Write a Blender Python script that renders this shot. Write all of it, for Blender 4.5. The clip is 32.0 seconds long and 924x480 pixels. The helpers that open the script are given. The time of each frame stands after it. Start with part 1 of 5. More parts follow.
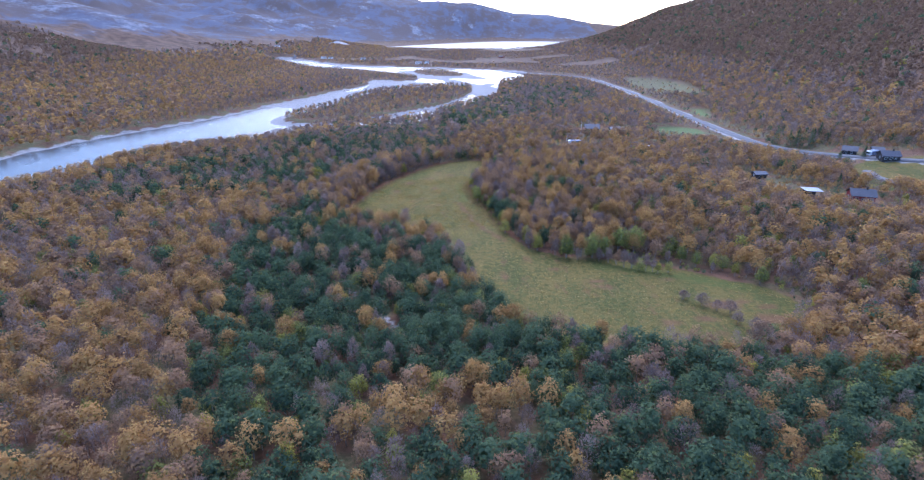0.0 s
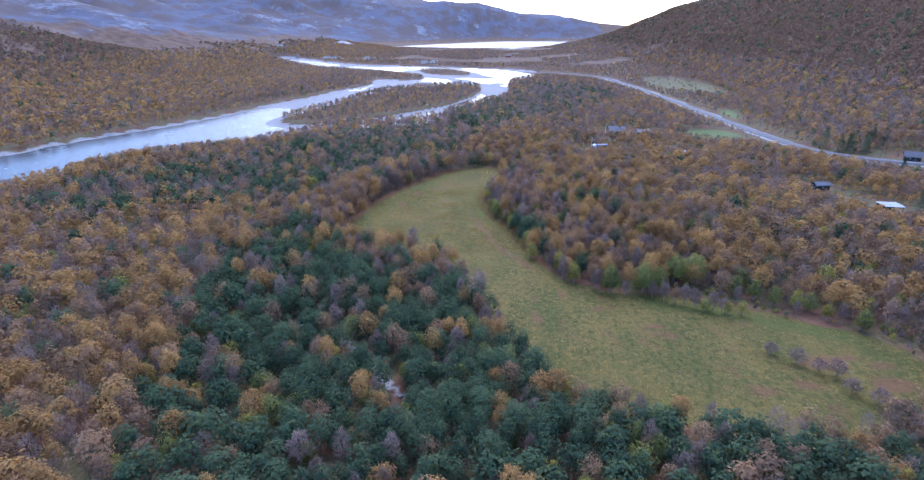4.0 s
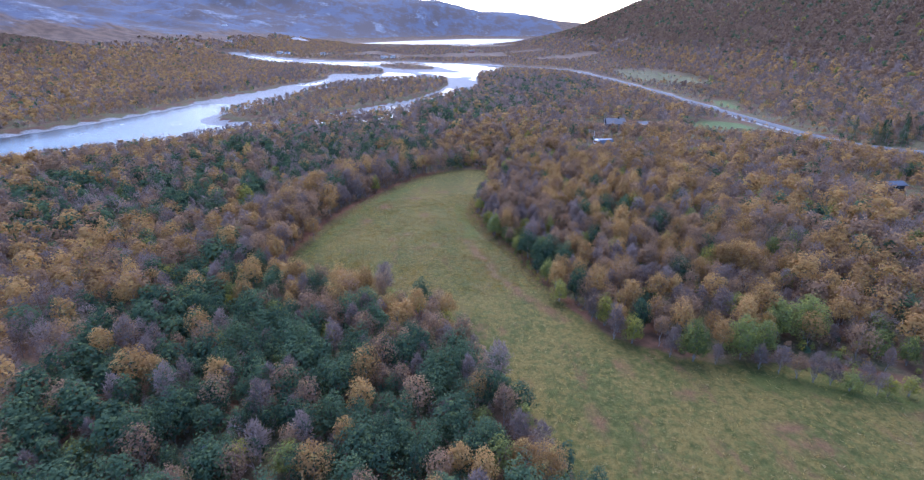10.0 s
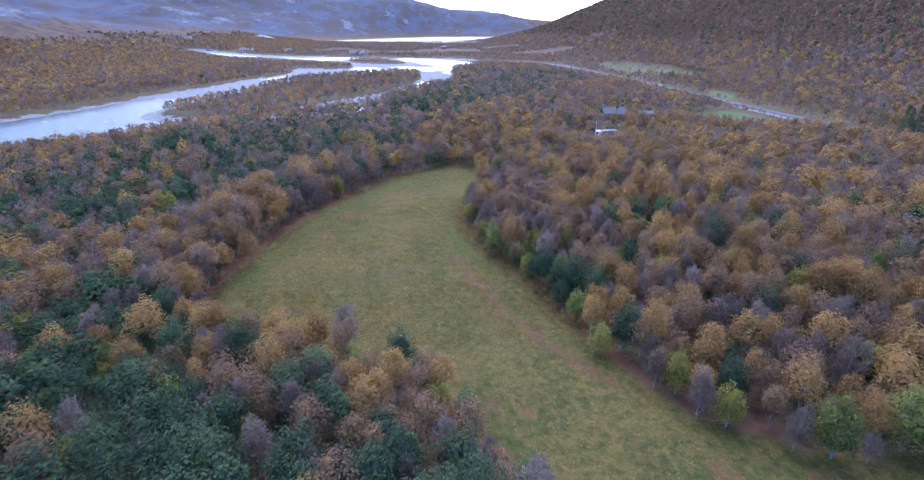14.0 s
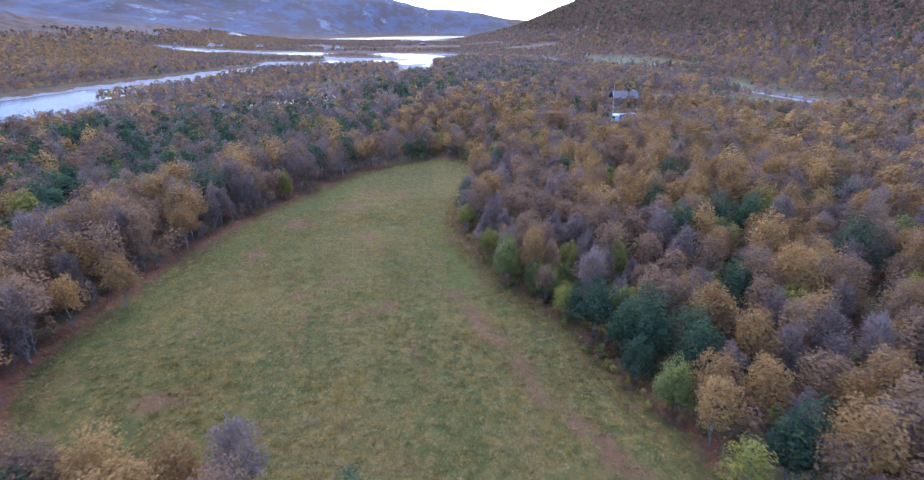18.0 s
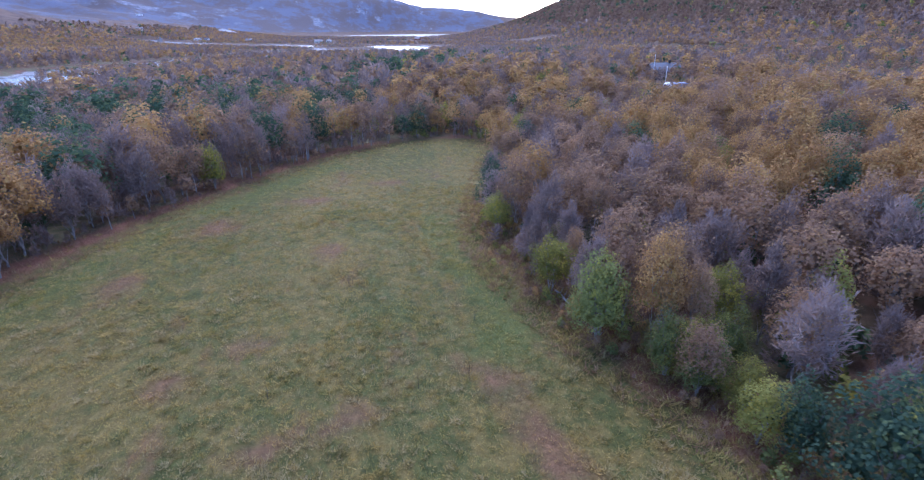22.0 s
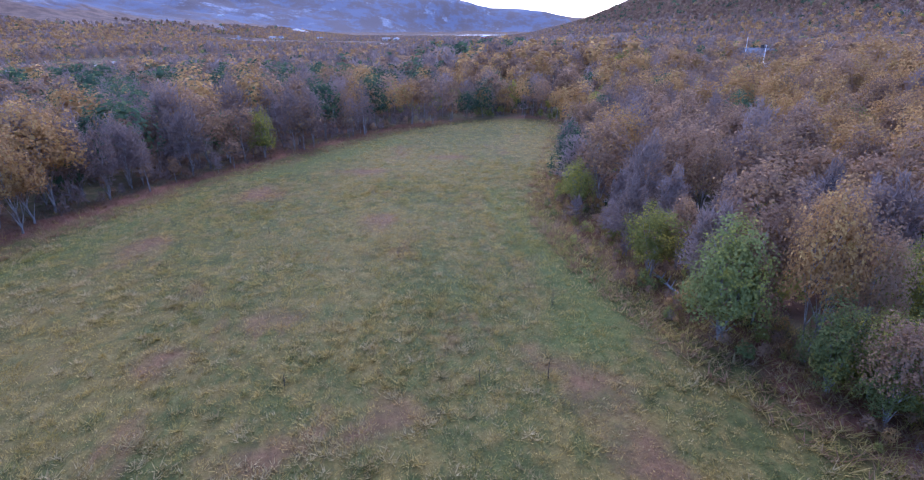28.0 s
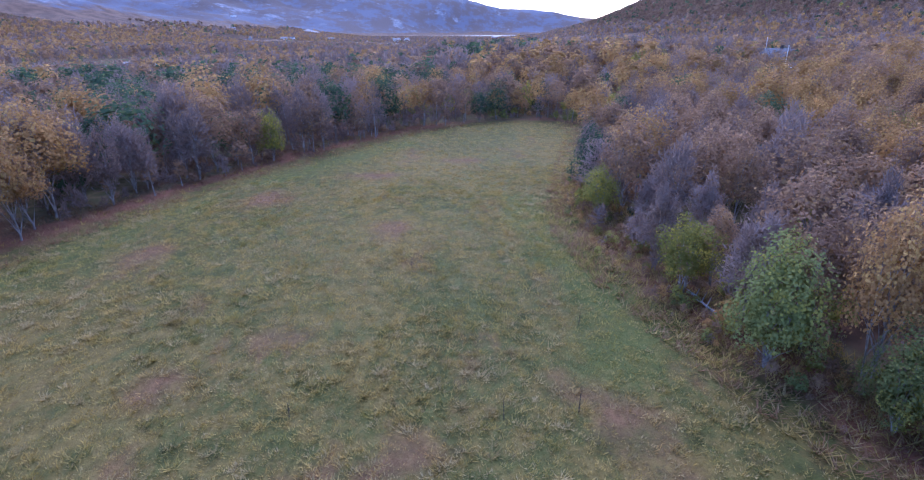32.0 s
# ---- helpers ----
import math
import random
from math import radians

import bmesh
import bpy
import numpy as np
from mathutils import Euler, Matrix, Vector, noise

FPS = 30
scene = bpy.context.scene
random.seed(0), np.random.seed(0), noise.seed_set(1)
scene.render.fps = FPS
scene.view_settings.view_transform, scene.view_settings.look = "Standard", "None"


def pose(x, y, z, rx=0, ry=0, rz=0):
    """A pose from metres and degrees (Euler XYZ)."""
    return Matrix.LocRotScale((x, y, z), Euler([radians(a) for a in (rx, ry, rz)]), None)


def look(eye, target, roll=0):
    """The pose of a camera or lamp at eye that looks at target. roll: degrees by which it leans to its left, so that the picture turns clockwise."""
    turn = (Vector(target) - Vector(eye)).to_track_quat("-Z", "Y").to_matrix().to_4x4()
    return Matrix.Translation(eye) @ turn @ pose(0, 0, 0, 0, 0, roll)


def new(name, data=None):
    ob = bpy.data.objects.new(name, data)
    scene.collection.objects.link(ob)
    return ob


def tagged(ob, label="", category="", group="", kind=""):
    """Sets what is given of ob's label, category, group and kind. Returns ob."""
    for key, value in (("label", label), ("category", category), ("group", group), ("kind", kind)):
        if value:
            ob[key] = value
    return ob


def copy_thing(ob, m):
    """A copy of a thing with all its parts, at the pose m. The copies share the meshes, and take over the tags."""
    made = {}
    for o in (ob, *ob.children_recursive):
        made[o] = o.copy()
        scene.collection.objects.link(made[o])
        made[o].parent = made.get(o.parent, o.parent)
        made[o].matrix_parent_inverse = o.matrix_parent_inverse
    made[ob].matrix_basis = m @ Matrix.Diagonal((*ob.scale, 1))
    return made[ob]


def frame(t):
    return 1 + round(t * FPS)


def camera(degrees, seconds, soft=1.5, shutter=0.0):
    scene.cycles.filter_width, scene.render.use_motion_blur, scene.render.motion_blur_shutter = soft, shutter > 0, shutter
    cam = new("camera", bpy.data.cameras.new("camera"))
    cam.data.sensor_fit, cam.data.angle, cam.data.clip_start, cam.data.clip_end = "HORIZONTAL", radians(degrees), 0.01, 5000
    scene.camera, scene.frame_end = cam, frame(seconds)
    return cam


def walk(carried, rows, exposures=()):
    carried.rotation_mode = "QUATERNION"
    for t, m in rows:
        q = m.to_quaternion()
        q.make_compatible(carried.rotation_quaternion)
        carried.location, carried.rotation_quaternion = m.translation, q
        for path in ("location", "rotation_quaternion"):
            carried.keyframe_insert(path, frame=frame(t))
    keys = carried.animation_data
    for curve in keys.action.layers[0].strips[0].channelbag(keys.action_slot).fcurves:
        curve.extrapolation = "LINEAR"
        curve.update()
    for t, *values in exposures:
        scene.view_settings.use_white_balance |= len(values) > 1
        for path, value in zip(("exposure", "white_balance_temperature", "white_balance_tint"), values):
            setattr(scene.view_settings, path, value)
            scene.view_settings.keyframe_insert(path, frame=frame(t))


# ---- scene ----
# ---------------------------------------------------------------- camera
cam = camera(81.4, 32.0, soft=1.25, shutter=0.5)
METRES, EYE, TILT, LEAN, TURN = 200.0, 65.2, -21.4, 0.0, 0.0
ROWS = [
    (0.0, 0.0, 0.0, 0.0, 0.0, 0.0, -0.0),
    (0.5, -0.0016, 0.0178, 0.0059, 0.2, 0.02, -0.05),
    (1.0, -0.0037, 0.0358, 0.0112, 0.34, 0.01, -0.08),
    (1.5, -0.006, 0.0544, 0.0166, 0.42, 0.02, -0.08),
    (2.0, -0.0085, 0.0735, 0.0211, 0.45, 0.04, -0.08),
    (2.5, -0.0111, 0.0929, 0.0251, 0.48, 0.05, -0.09),
    (3.0, -0.0139, 0.1123, 0.029, 0.48, 0.05, -0.1),
    (3.5, -0.0167, 0.1321, 0.0331, 0.49, 0.05, -0.13),
    (4.0, -0.0198, 0.1518, 0.037, 0.47, 0.06, -0.15),
    (4.5, -0.0229, 0.1717, 0.041, 0.44, 0.06, -0.15),
    (6.5, -0.035, 0.249, 0.055, 0.29, 0.03, -0.18),
    (7.0, -0.0381, 0.2696, 0.0577, 0.25, 0.04, -0.13),
    (7.5, -0.041, 0.2906, 0.0604, 0.22, 0.04, -0.13),
    (8.0, -0.0438, 0.3116, 0.0633, 0.16, 0.04, -0.11),
    (8.5, -0.0463, 0.3326, 0.0665, -0.25, 0.04, 0.08),
    (9.0, -0.0486, 0.3537, 0.0698, -1.45, 0.02, 0.56),
    (9.5, -0.0509, 0.3749, 0.0731, -2.75, -0.02, 1.08),
    (10.0, -0.0524, 0.3961, 0.0759, -3.41, -0.04, 1.35),
    (10.5, -0.0537, 0.4169, 0.0783, -3.84, -0.06, 1.54),
    (11.0, -0.0547, 0.4376, 0.0805, -4.15, -0.07, 1.64),
    (11.5, -0.0555, 0.4581, 0.0829, -4.38, -0.09, 1.75),
    (12.0, -0.056, 0.479, 0.0852, -4.54, -0.09, 1.79),
    (12.5, -0.0563, 0.4999, 0.0877, -4.68, -0.1, 1.87),
    (13.0, -0.0567, 0.521, 0.0902, -4.81, -0.11, 1.91),
    (13.5, -0.0568, 0.5425, 0.0928, -5.11, -0.13, 2.05),
    (14.0, -0.0563, 0.5643, 0.0956, -6.14, -0.19, 2.5),
    (14.5, -0.0561, 0.5862, 0.0983, -6.94, -0.22, 2.79),
    (16.5, -0.0509, 0.6773, 0.1043, -7.86, -0.17, 3.17),
    (17.0, -0.0494, 0.7001, 0.1056, -7.97, -0.15, 3.21),
    (17.5, -0.048, 0.7233, 0.1072, -8.08, -0.19, 3.23),
    (18.0, -0.0465, 0.7469, 0.1082, -8.15, -0.15, 3.24),
    (18.5, -0.0451, 0.7706, 0.1095, -8.24, -0.18, 3.28),
    (19.0, -0.0436, 0.7947, 0.1106, -8.34, -0.17, 3.31),
    (19.5, -0.042, 0.8189, 0.1119, -8.4, -0.19, 3.36),
    (20.0, -0.0404, 0.8432, 0.1131, -8.45, -0.17, 3.39),
    (20.5, -0.0386, 0.8675, 0.1145, -8.49, -0.17, 3.45),
    (21.0, -0.0371, 0.8908, 0.116, -8.52, -0.18, 3.48),
    (21.5, -0.0364, 0.9106, 0.1165, -8.59, -0.18, 3.52),
    (22.0, -0.0362, 0.9258, 0.1157, -8.61, -0.18, 3.51),
    (22.5, -0.0367, 0.9369, 0.1136, -8.63, -0.19, 3.53),
    (23.0, -0.0376, 0.944, 0.1104, -8.64, -0.18, 3.52),
    (23.5, -0.0387, 0.9476, 0.1061, -8.64, -0.16, 3.52),
    (24.0, -0.0395, 0.9498, 0.1016, -8.61, -0.15, 3.51),
    (24.5, -0.0395, 0.9506, 0.0994, -8.61, -0.15, 3.54),
    (25.0, -0.0391, 0.9513, 0.0995, -8.6, -0.12, 3.58),
    (25.5, -0.0387, 0.9529, 0.1003, -8.58, -0.08, 3.6),
    (26.0, -0.0385, 0.9552, 0.1012, -5.98, 0.08, 2.5),
    (26.5, -0.0373, 0.9582, 0.102, -3.69, 0.16, 1.62),
    (28.5, -0.0362, 0.9666, 0.1049, -2.37, 0.19, 1.11),
    (29.0, -0.0363, 0.9671, 0.105, -2.21, 0.22, 1.03),
    (29.5, -0.0365, 0.968, 0.1055, -2.06, 0.21, 0.98),
    (30.0, -0.0368, 0.9697, 0.1061, -1.93, 0.23, 0.93),
    (30.5, -0.0371, 0.9721, 0.1065, -1.83, 0.24, 0.9),
    (31.0, -0.0375, 0.9747, 0.1074, -1.74, 0.26, 0.89),
    (31.5, -0.038, 0.9759, 0.1079, -1.62, 0.24, 0.84),
    (32.0, -0.0384, 0.9763, 0.108, -1.49, 0.26, 0.79),
]
walk(cam, [(t, pose(0, 0, EYE, TILT, LEAN, TURN) @ pose(METRES * x, METRES * y, METRES * z, 90 + pitch, roll, yaw)) for t, x, y, z, yaw, pitch, roll in ROWS],
     exposures=[(0.0, 1.52, 5060, 22), (10.0, 1.51, 5030, 22), (18.0, 1.51, 5000, 23.2), (25.0, 1.51, 4790, 30.5), (32.0, 1.50, 4740, 32.5)])

# ---------------------------------------------------------------- sky and light
world = bpy.data.worlds.new("dusk_sky")
scene.world = world
world.use_nodes = True
wn, wl = world.node_tree.nodes, world.node_tree.links
sky = wn.new("ShaderNodeTexSky")
sky.sky_type = 'NISHITA'
sky.sun_disc = False
sky.sun_elevation, sky.sun_rotation = radians(28.0), radians(-3.0)
sky.air_density, sky.dust_density, sky.ozone_density = 1.0, 0.8, 2.0
wl.new(sky.outputs[0], wn["Background"].inputs[0])
wn["Background"].inputs[1].default_value = 0.15
sun = new("sun", bpy.data.lights.new("sun", 'SUN'))
sun.data.energy, sun.data.angle, sun.data.color = 1.3, radians(60), (1.0, 0.92, 0.86)
sun.matrix_world = look((0, 0, 0), (-0.05, -1.0, -1.6))

# ---------------------------------------------------------------- arithmetic of the plan
def smooth(a, b, v):
    t = np.clip((np.asarray(v, float) - a) / (b - a), 0, 1)
    return t * t * (3 - 2 * t)


def lattice(ix, iy, seed):
    h = (ix.astype(np.int64) * 374761393 + iy.astype(np.int64) * 668265263 + seed * 974711) & 0x7FFFFFFF
    h = ((h ^ (h >> 13)) * 1274126177) & 0x7FFFFFFF
    return ((h ^ (h >> 16)) & 0xFFFF) / 65535.0


def noise2(x, y, size, seed=0):
    u, v = np.asarray(x, float) / size, np.asarray(y, float) / size
    iu, iv = np.floor(u), np.floor(v)
    fu, fv = u - iu, v - iv
    fu, fv = fu * fu * (3 - 2 * fu), fv * fv * (3 - 2 * fv)
    a, b = lattice(iu, iv, seed), lattice(iu + 1, iv, seed)
    c, d = lattice(iu, iv + 1, seed), lattice(iu + 1, iv + 1, seed)
    return (a * (1 - fu) + b * fu) * (1 - fv) + (c * (1 - fu) + d * fu) * fv


def fbm(x, y, size, octaves=4, seed=0):
    out, amp, total = 0.0, 1.0, 0.0
    for k in range(octaves):
        out = out + amp * noise2(x, y, size / 2 ** k, seed + k * 17)
        total += amp
        amp *= 0.5
    return out / total


def outline(points, rounds=2):
    """A closed outline with its corners rounded off."""
    p = np.array(points, float)
    for _ in range(rounds):
        q = np.roll(p, -1, axis=0)
        p = np.stack([p * 0.75 + q * 0.25, p * 0.25 + q * 0.75], 1).reshape(-1, 2)
    return p


def signed(x, y, ring):
    """Metres to an outline, negative inside."""
    x, y = np.asarray(x, float), np.asarray(y, float)
    best, inside = np.full(x.shape, 1e9), np.zeros(x.shape, bool)
    for (ax, ay), (bx, by) in zip(ring, np.roll(ring, -1, axis=0)):
        dx, dy = bx - ax, by - ay
        k = np.clip(((x - ax) * dx + (y - ay) * dy) / (dx * dx + dy * dy + 1e-9), 0, 1)
        best = np.minimum(best, np.hypot(x - ax - k * dx, y - ay - k * dy))
        cross = (ay > y) != (by > y)
        inside ^= cross & (x < ax + (y - ay) * dx / (dy if abs(dy) > 1e-9 else 1e-9))
    return np.where(inside, -best, best)


def along(x, y, line):
    """Metres to an open line."""
    best = np.full(np.shape(x), 1e9)
    for (ax, ay), (bx, by) in zip(line[:-1], line[1:]):
        dx, dy = bx - ax, by - ay
        k = np.clip(((x - ax) * dx + (y - ay) * dy) / (dx * dx + dy * dy), 0, 1)
        best = np.minimum(best, np.hypot(x - ax - k * dx, y - ay - k * dy))
    return best


# meadow, river, islands, lake and road, in metres
MEADOW = outline([(10, 282), (-4, 279), (-14, 270), (-24, 254), (-33, 236), (-38, 221), (-42, 205), (-43, 192), (-35, 181),
                  (-20, 177), (-8, 171), (-1, 158), (3, 143), (7, 131), (11, 119), (15, 109.5), (27, 104.5), (44, 102), (58, 100.5),
                  (67, 105), (77, 110), (84, 118), (85, 125), (81, 131), (74, 134.5), (67, 139), (58, 144), (50, 147), (41, 149), (32, 150), (21, 157), (15, 168), (11.5, 182),
                  (9.5, 194), (7, 203), (4, 211), (2, 220), (1, 231), (5, 246), (9, 262), (13, 275)])
RIVER = outline([(-262, 120), (-263, 220), (-259, 297), (-252, 334), (-237, 370), (-215, 409), (-194, 467), (-180, 534),
                 (-157, 592), (-152, 640), (-119, 708), (-136, 790), (-68, 766), (-64, 823), (-88, 889), (-195, 1000),
                 (-266, 1030), (-340, 1140), (-440, 1250), (-470, 1340), (-417, 1400), (-307, 1231), (-213, 1110), (-94, 1074),
                 (17, 1025), (107, 966), (112, 901), (71, 784), (50, 757), (45, 645), (37, 556), (10, 500), (-28, 412),
                 (-66, 398), (-98, 402), (-128, 346), (-156, 322), (-182, 304), (-190, 266), (-196, 236), (-212, 210), (-220, 120)])
ISLAND = outline([(-142, 417), (-132, 478), (-115, 530), (-97, 640), (-47, 690), (8, 712), (9, 615), (-22, 520), (-46, 484), (-98, 415)])
SPIT = outline([(-86, 975), (-47, 1015), (1, 913), (-4, 848), (-58, 868)])
LAKE = outline([(-373, 2230), (-185, 2150), (32, 2000), (355, 2190), (520, 2600), (700, 3300), (450, 3500), (200, 3500), (-179, 2740)])
ROAD = [(60, 985), (100, 905), (149, 852), (181, 795), (187, 663), (180, 535), (175, 445), (170, 376), (170, 332), (172, 304),
        (181, 290), (194, 275), (216, 256), (250, 232), (330, 190), (460, 140)]
STREAM = [(-30, 129), (-24.5, 122.5), (-20, 116), (-15, 110)]
TRAIL = [(-1, 207), (1, 197), (3, 193), (3.5, 186), (8, 176), (14, 166)]
DAMP = [(40, 145), (52, 142), (66, 136), (76, 131)]
GREEN_EDGE = [(-40, 203), (-36, 217), (-30, 234), (-23, 248), (-13, 263)]
# rust-coloured patches of withered grass: x, y, half width, half length
RUSTY = [(-20, 209, 2.6, 2.2), (-16, 213, 2.4, 2), (-9, 205, 2.4, 2.4), (-3, 209, 1.8, 1.6), (-28, 224, 3.4, 4), (-24, 237, 4, 6), (-15, 245, 6, 3),
         (-14, 203, 2.2, 1.6), (37, 135, 5, 2.2), (39, 131, 4, 2), (27, 143, 3, 2), (59, 114, 5, 3), (71, 123, 6, 2.4), (77, 120, 5, 2.4), (58, 136, 3, 1.2), (66, 121, 9, 5), (75, 114, 8, 5),
         (50, 112, 5, 2.5), (-12, 228, 3, 4), (20, 150, 2, 4), (12, 138, 2, 5), (-30, 190, 5, 3), (-6, 252, 4, 2)]
GREENWAY = [(-1, 236), (-0.5, 225), (1, 218), (2, 213), (0, 210.5)]
LAWN = outline([(126, 359), (161, 364), (153, 332), (119, 334)])
VERGE = outline([(188, 458), (202, 462), (190, 410), (183, 410)])
HAYFIELD = outline([(226, 800), (272, 726), (246, 545), (226, 505), (206, 590), (207, 690)])
YARD = outline([(196, 262), (240, 262), (250, 225), (190, 213), (172, 216), (172, 236)])


def height(x, y):
    x, y = np.asarray(x, float), np.asarray(y, float)
    dm = signed(x, y, MEADOW)
    z = (fbm(x, y, 40, 3, 5) - 0.5) * 1.0 * smooth(-2, 12, dm) + (fbm(x, y, 9, 2, 9) - 0.5) * 0.25
    # terrace east of the meadow
    z = z + 4.8 * smooth(3, 48, dm) * smooth(-5, 40, x + (y - 150) * 0.12) * (1 - smooth(400, 620, y - x * 0.3)) * (1 - 0.62 * smooth(125, 178, x))
    # valley sides and the ridge behind the lake
    rough = fbm(x, y, 260, 5, 31) - 0.5
    east = 0.385 * 32 * np.log1p(np.exp(np.clip((x - 285 - 40 * smooth(200, 700, y) + 40) / 32, -30, 30)))
    east = np.minimum(east, 0.36 * 900 + 0.05 * x) * (1 - smooth(1720, 2450, y + 0.15 * x))
    z = z + east * (1 + 0.25 * rough) + 14 * rough * smooth(20, 80, east)
    west = 0.23 * 60 * np.log1p(np.exp(np.clip((-x - 430) / 60, -30, 30)))
    west = np.minimum(west, 300) * smooth(-200, 300, y + 300)
    z = z + west * (1 + 0.9 * rough) + 45 * rough * smooth(25, 90, west)
    crest = np.interp(x, [-3000, -1136, -600, -188, 70, 243, 418, 722, 945, 1121, 1400, 1900], [330, 290, 268, 262, 246, 215, 176, 166, 116, 96, 70, 40])
    start = 3480 - 950 * smooth(150, -500, x)
    far = smooth(0, 1, (y - start) / (4350 - start)) * crest
    z = z + far * (1 + 0.24 * rough + 0.10 * (fbm(x, y, 420, 3, 77) - 0.5))
    # river bed, islands, lake
    dr = signed(x, y, RIVER)
    bed = np.minimum(-dr, 400)
    bars = fbm(x * 0.8 + y * 0.25, y * 0.4, 45, 3, 51)
    deep = -2.8 + 1.35 * smooth(0.38, 0.5, bars) * smooth(430, 560, y)
    wet = smooth(-1.5, 4.5, bed)
    di = np.minimum(signed(x, y, ISLAND), signed(x, y, SPIT))
    wet = wet * smooth(-1, 6, di)
    shoal = smooth(34, 4, di) * smooth(560, 440, y) * 1.05
    z = z * (1 - wet) + (deep + shoal) * wet
    lake = smooth(-10, 30, -signed(x, y, LAKE))
    z = z * (1 - lake) - 3.5 * lake
    # the road's low embankment
    rd = along(x, y, ROAD)
    return z + 0.5 * (1 - smooth(4.5, 9, rd))


def ground_z(x, y):
    return float(height(np.array([x]), np.array([y]))[0])


# ---------------------------------------------------------------- materials
class Shader:
    """A node material in the making."""

    def __init__(self, name):
        self.mat = bpy.data.materials.new(name)
        self.mat.use_nodes = True
        self.n, self.l = self.mat.node_tree.nodes, self.mat.node_tree.links
        self.out = self.n["Material Output"]
        self.bsdf = self.n["Principled BSDF"]
        self.pos = self.n.new("ShaderNodeNewGeometry").outputs["Position"]

    def node(self, kind, ins=(), operation="", data_type="", interpolation_type="", attribute_name="", blend_type=""):
        nd = self.n.new(kind)
        if operation:
            nd.operation = operation
        if data_type:
            nd.data_type = data_type
        if interpolation_type:
            nd.interpolation_type = interpolation_type
        if blend_type:
            nd.blend_type = blend_type
        if attribute_name:
            nd.attribute_name = attribute_name
        for i, v in ins:
            if isinstance(v, bpy.types.NodeSocket):
                self.l.new(v, nd.inputs[i])
            else:
                nd.inputs[i].default_value = v
        return nd

    def noise(self, scale, detail=3.0, stretch=None, rough=0.55):
        vec = self.pos
        if stretch:
            vec = self.node("ShaderNodeMapping", [("Vector", vec), ("Scale", stretch)]).outputs[0]
        return self.node("ShaderNodeTexNoise", [("Vector", vec), ("Scale", scale), ("Detail", detail), ("Roughness", rough)]).outputs["Fac"]

    def step(self, v, a, b):
        return self.node("ShaderNodeMapRange", [(0, v), (1, a), (2, b), (3, 0.0), (4, 1.0)], interpolation_type='SMOOTHSTEP').outputs[0]

    def math(self, op, a, b=0.0):
        return self.node("ShaderNodeMath", [(0, a), (1, b)], operation=op).outputs[0]

    def mix(self, f, a, b):
        a, b = [(*c, 1.0) if isinstance(c, tuple) and len(c) == 3 else c for c in (a, b)]
        return self.node("ShaderNodeMix", [(0, f), (6, a), (7, b)], data_type='RGBA').outputs[2]

    def attr(self, name, out="Fac"):
        return self.node("ShaderNodeAttribute", attribute_name=name).outputs[out]

    def bump(self, h, strength, dist):
        nd = self.node("ShaderNodeBump", [("Strength", strength), ("Distance", dist), ("Height", h)])
        self.l.new(nd.outputs[0], self.bsdf.inputs["Normal"])

    def done(self, color, rough=0.9, metal=0.0, spec=0.3):
        for key, v in (("Base Color", color), ("Roughness", rough), ("Metallic", metal), ("Specular IOR Level", spec)):
            if isinstance(v, bpy.types.NodeSocket):
                self.l.new(v, self.bsdf.inputs[key])
            else:
                self.bsdf.inputs[key].default_value = (*v, 1.0) if isinstance(v, tuple) else v
        return self.mat


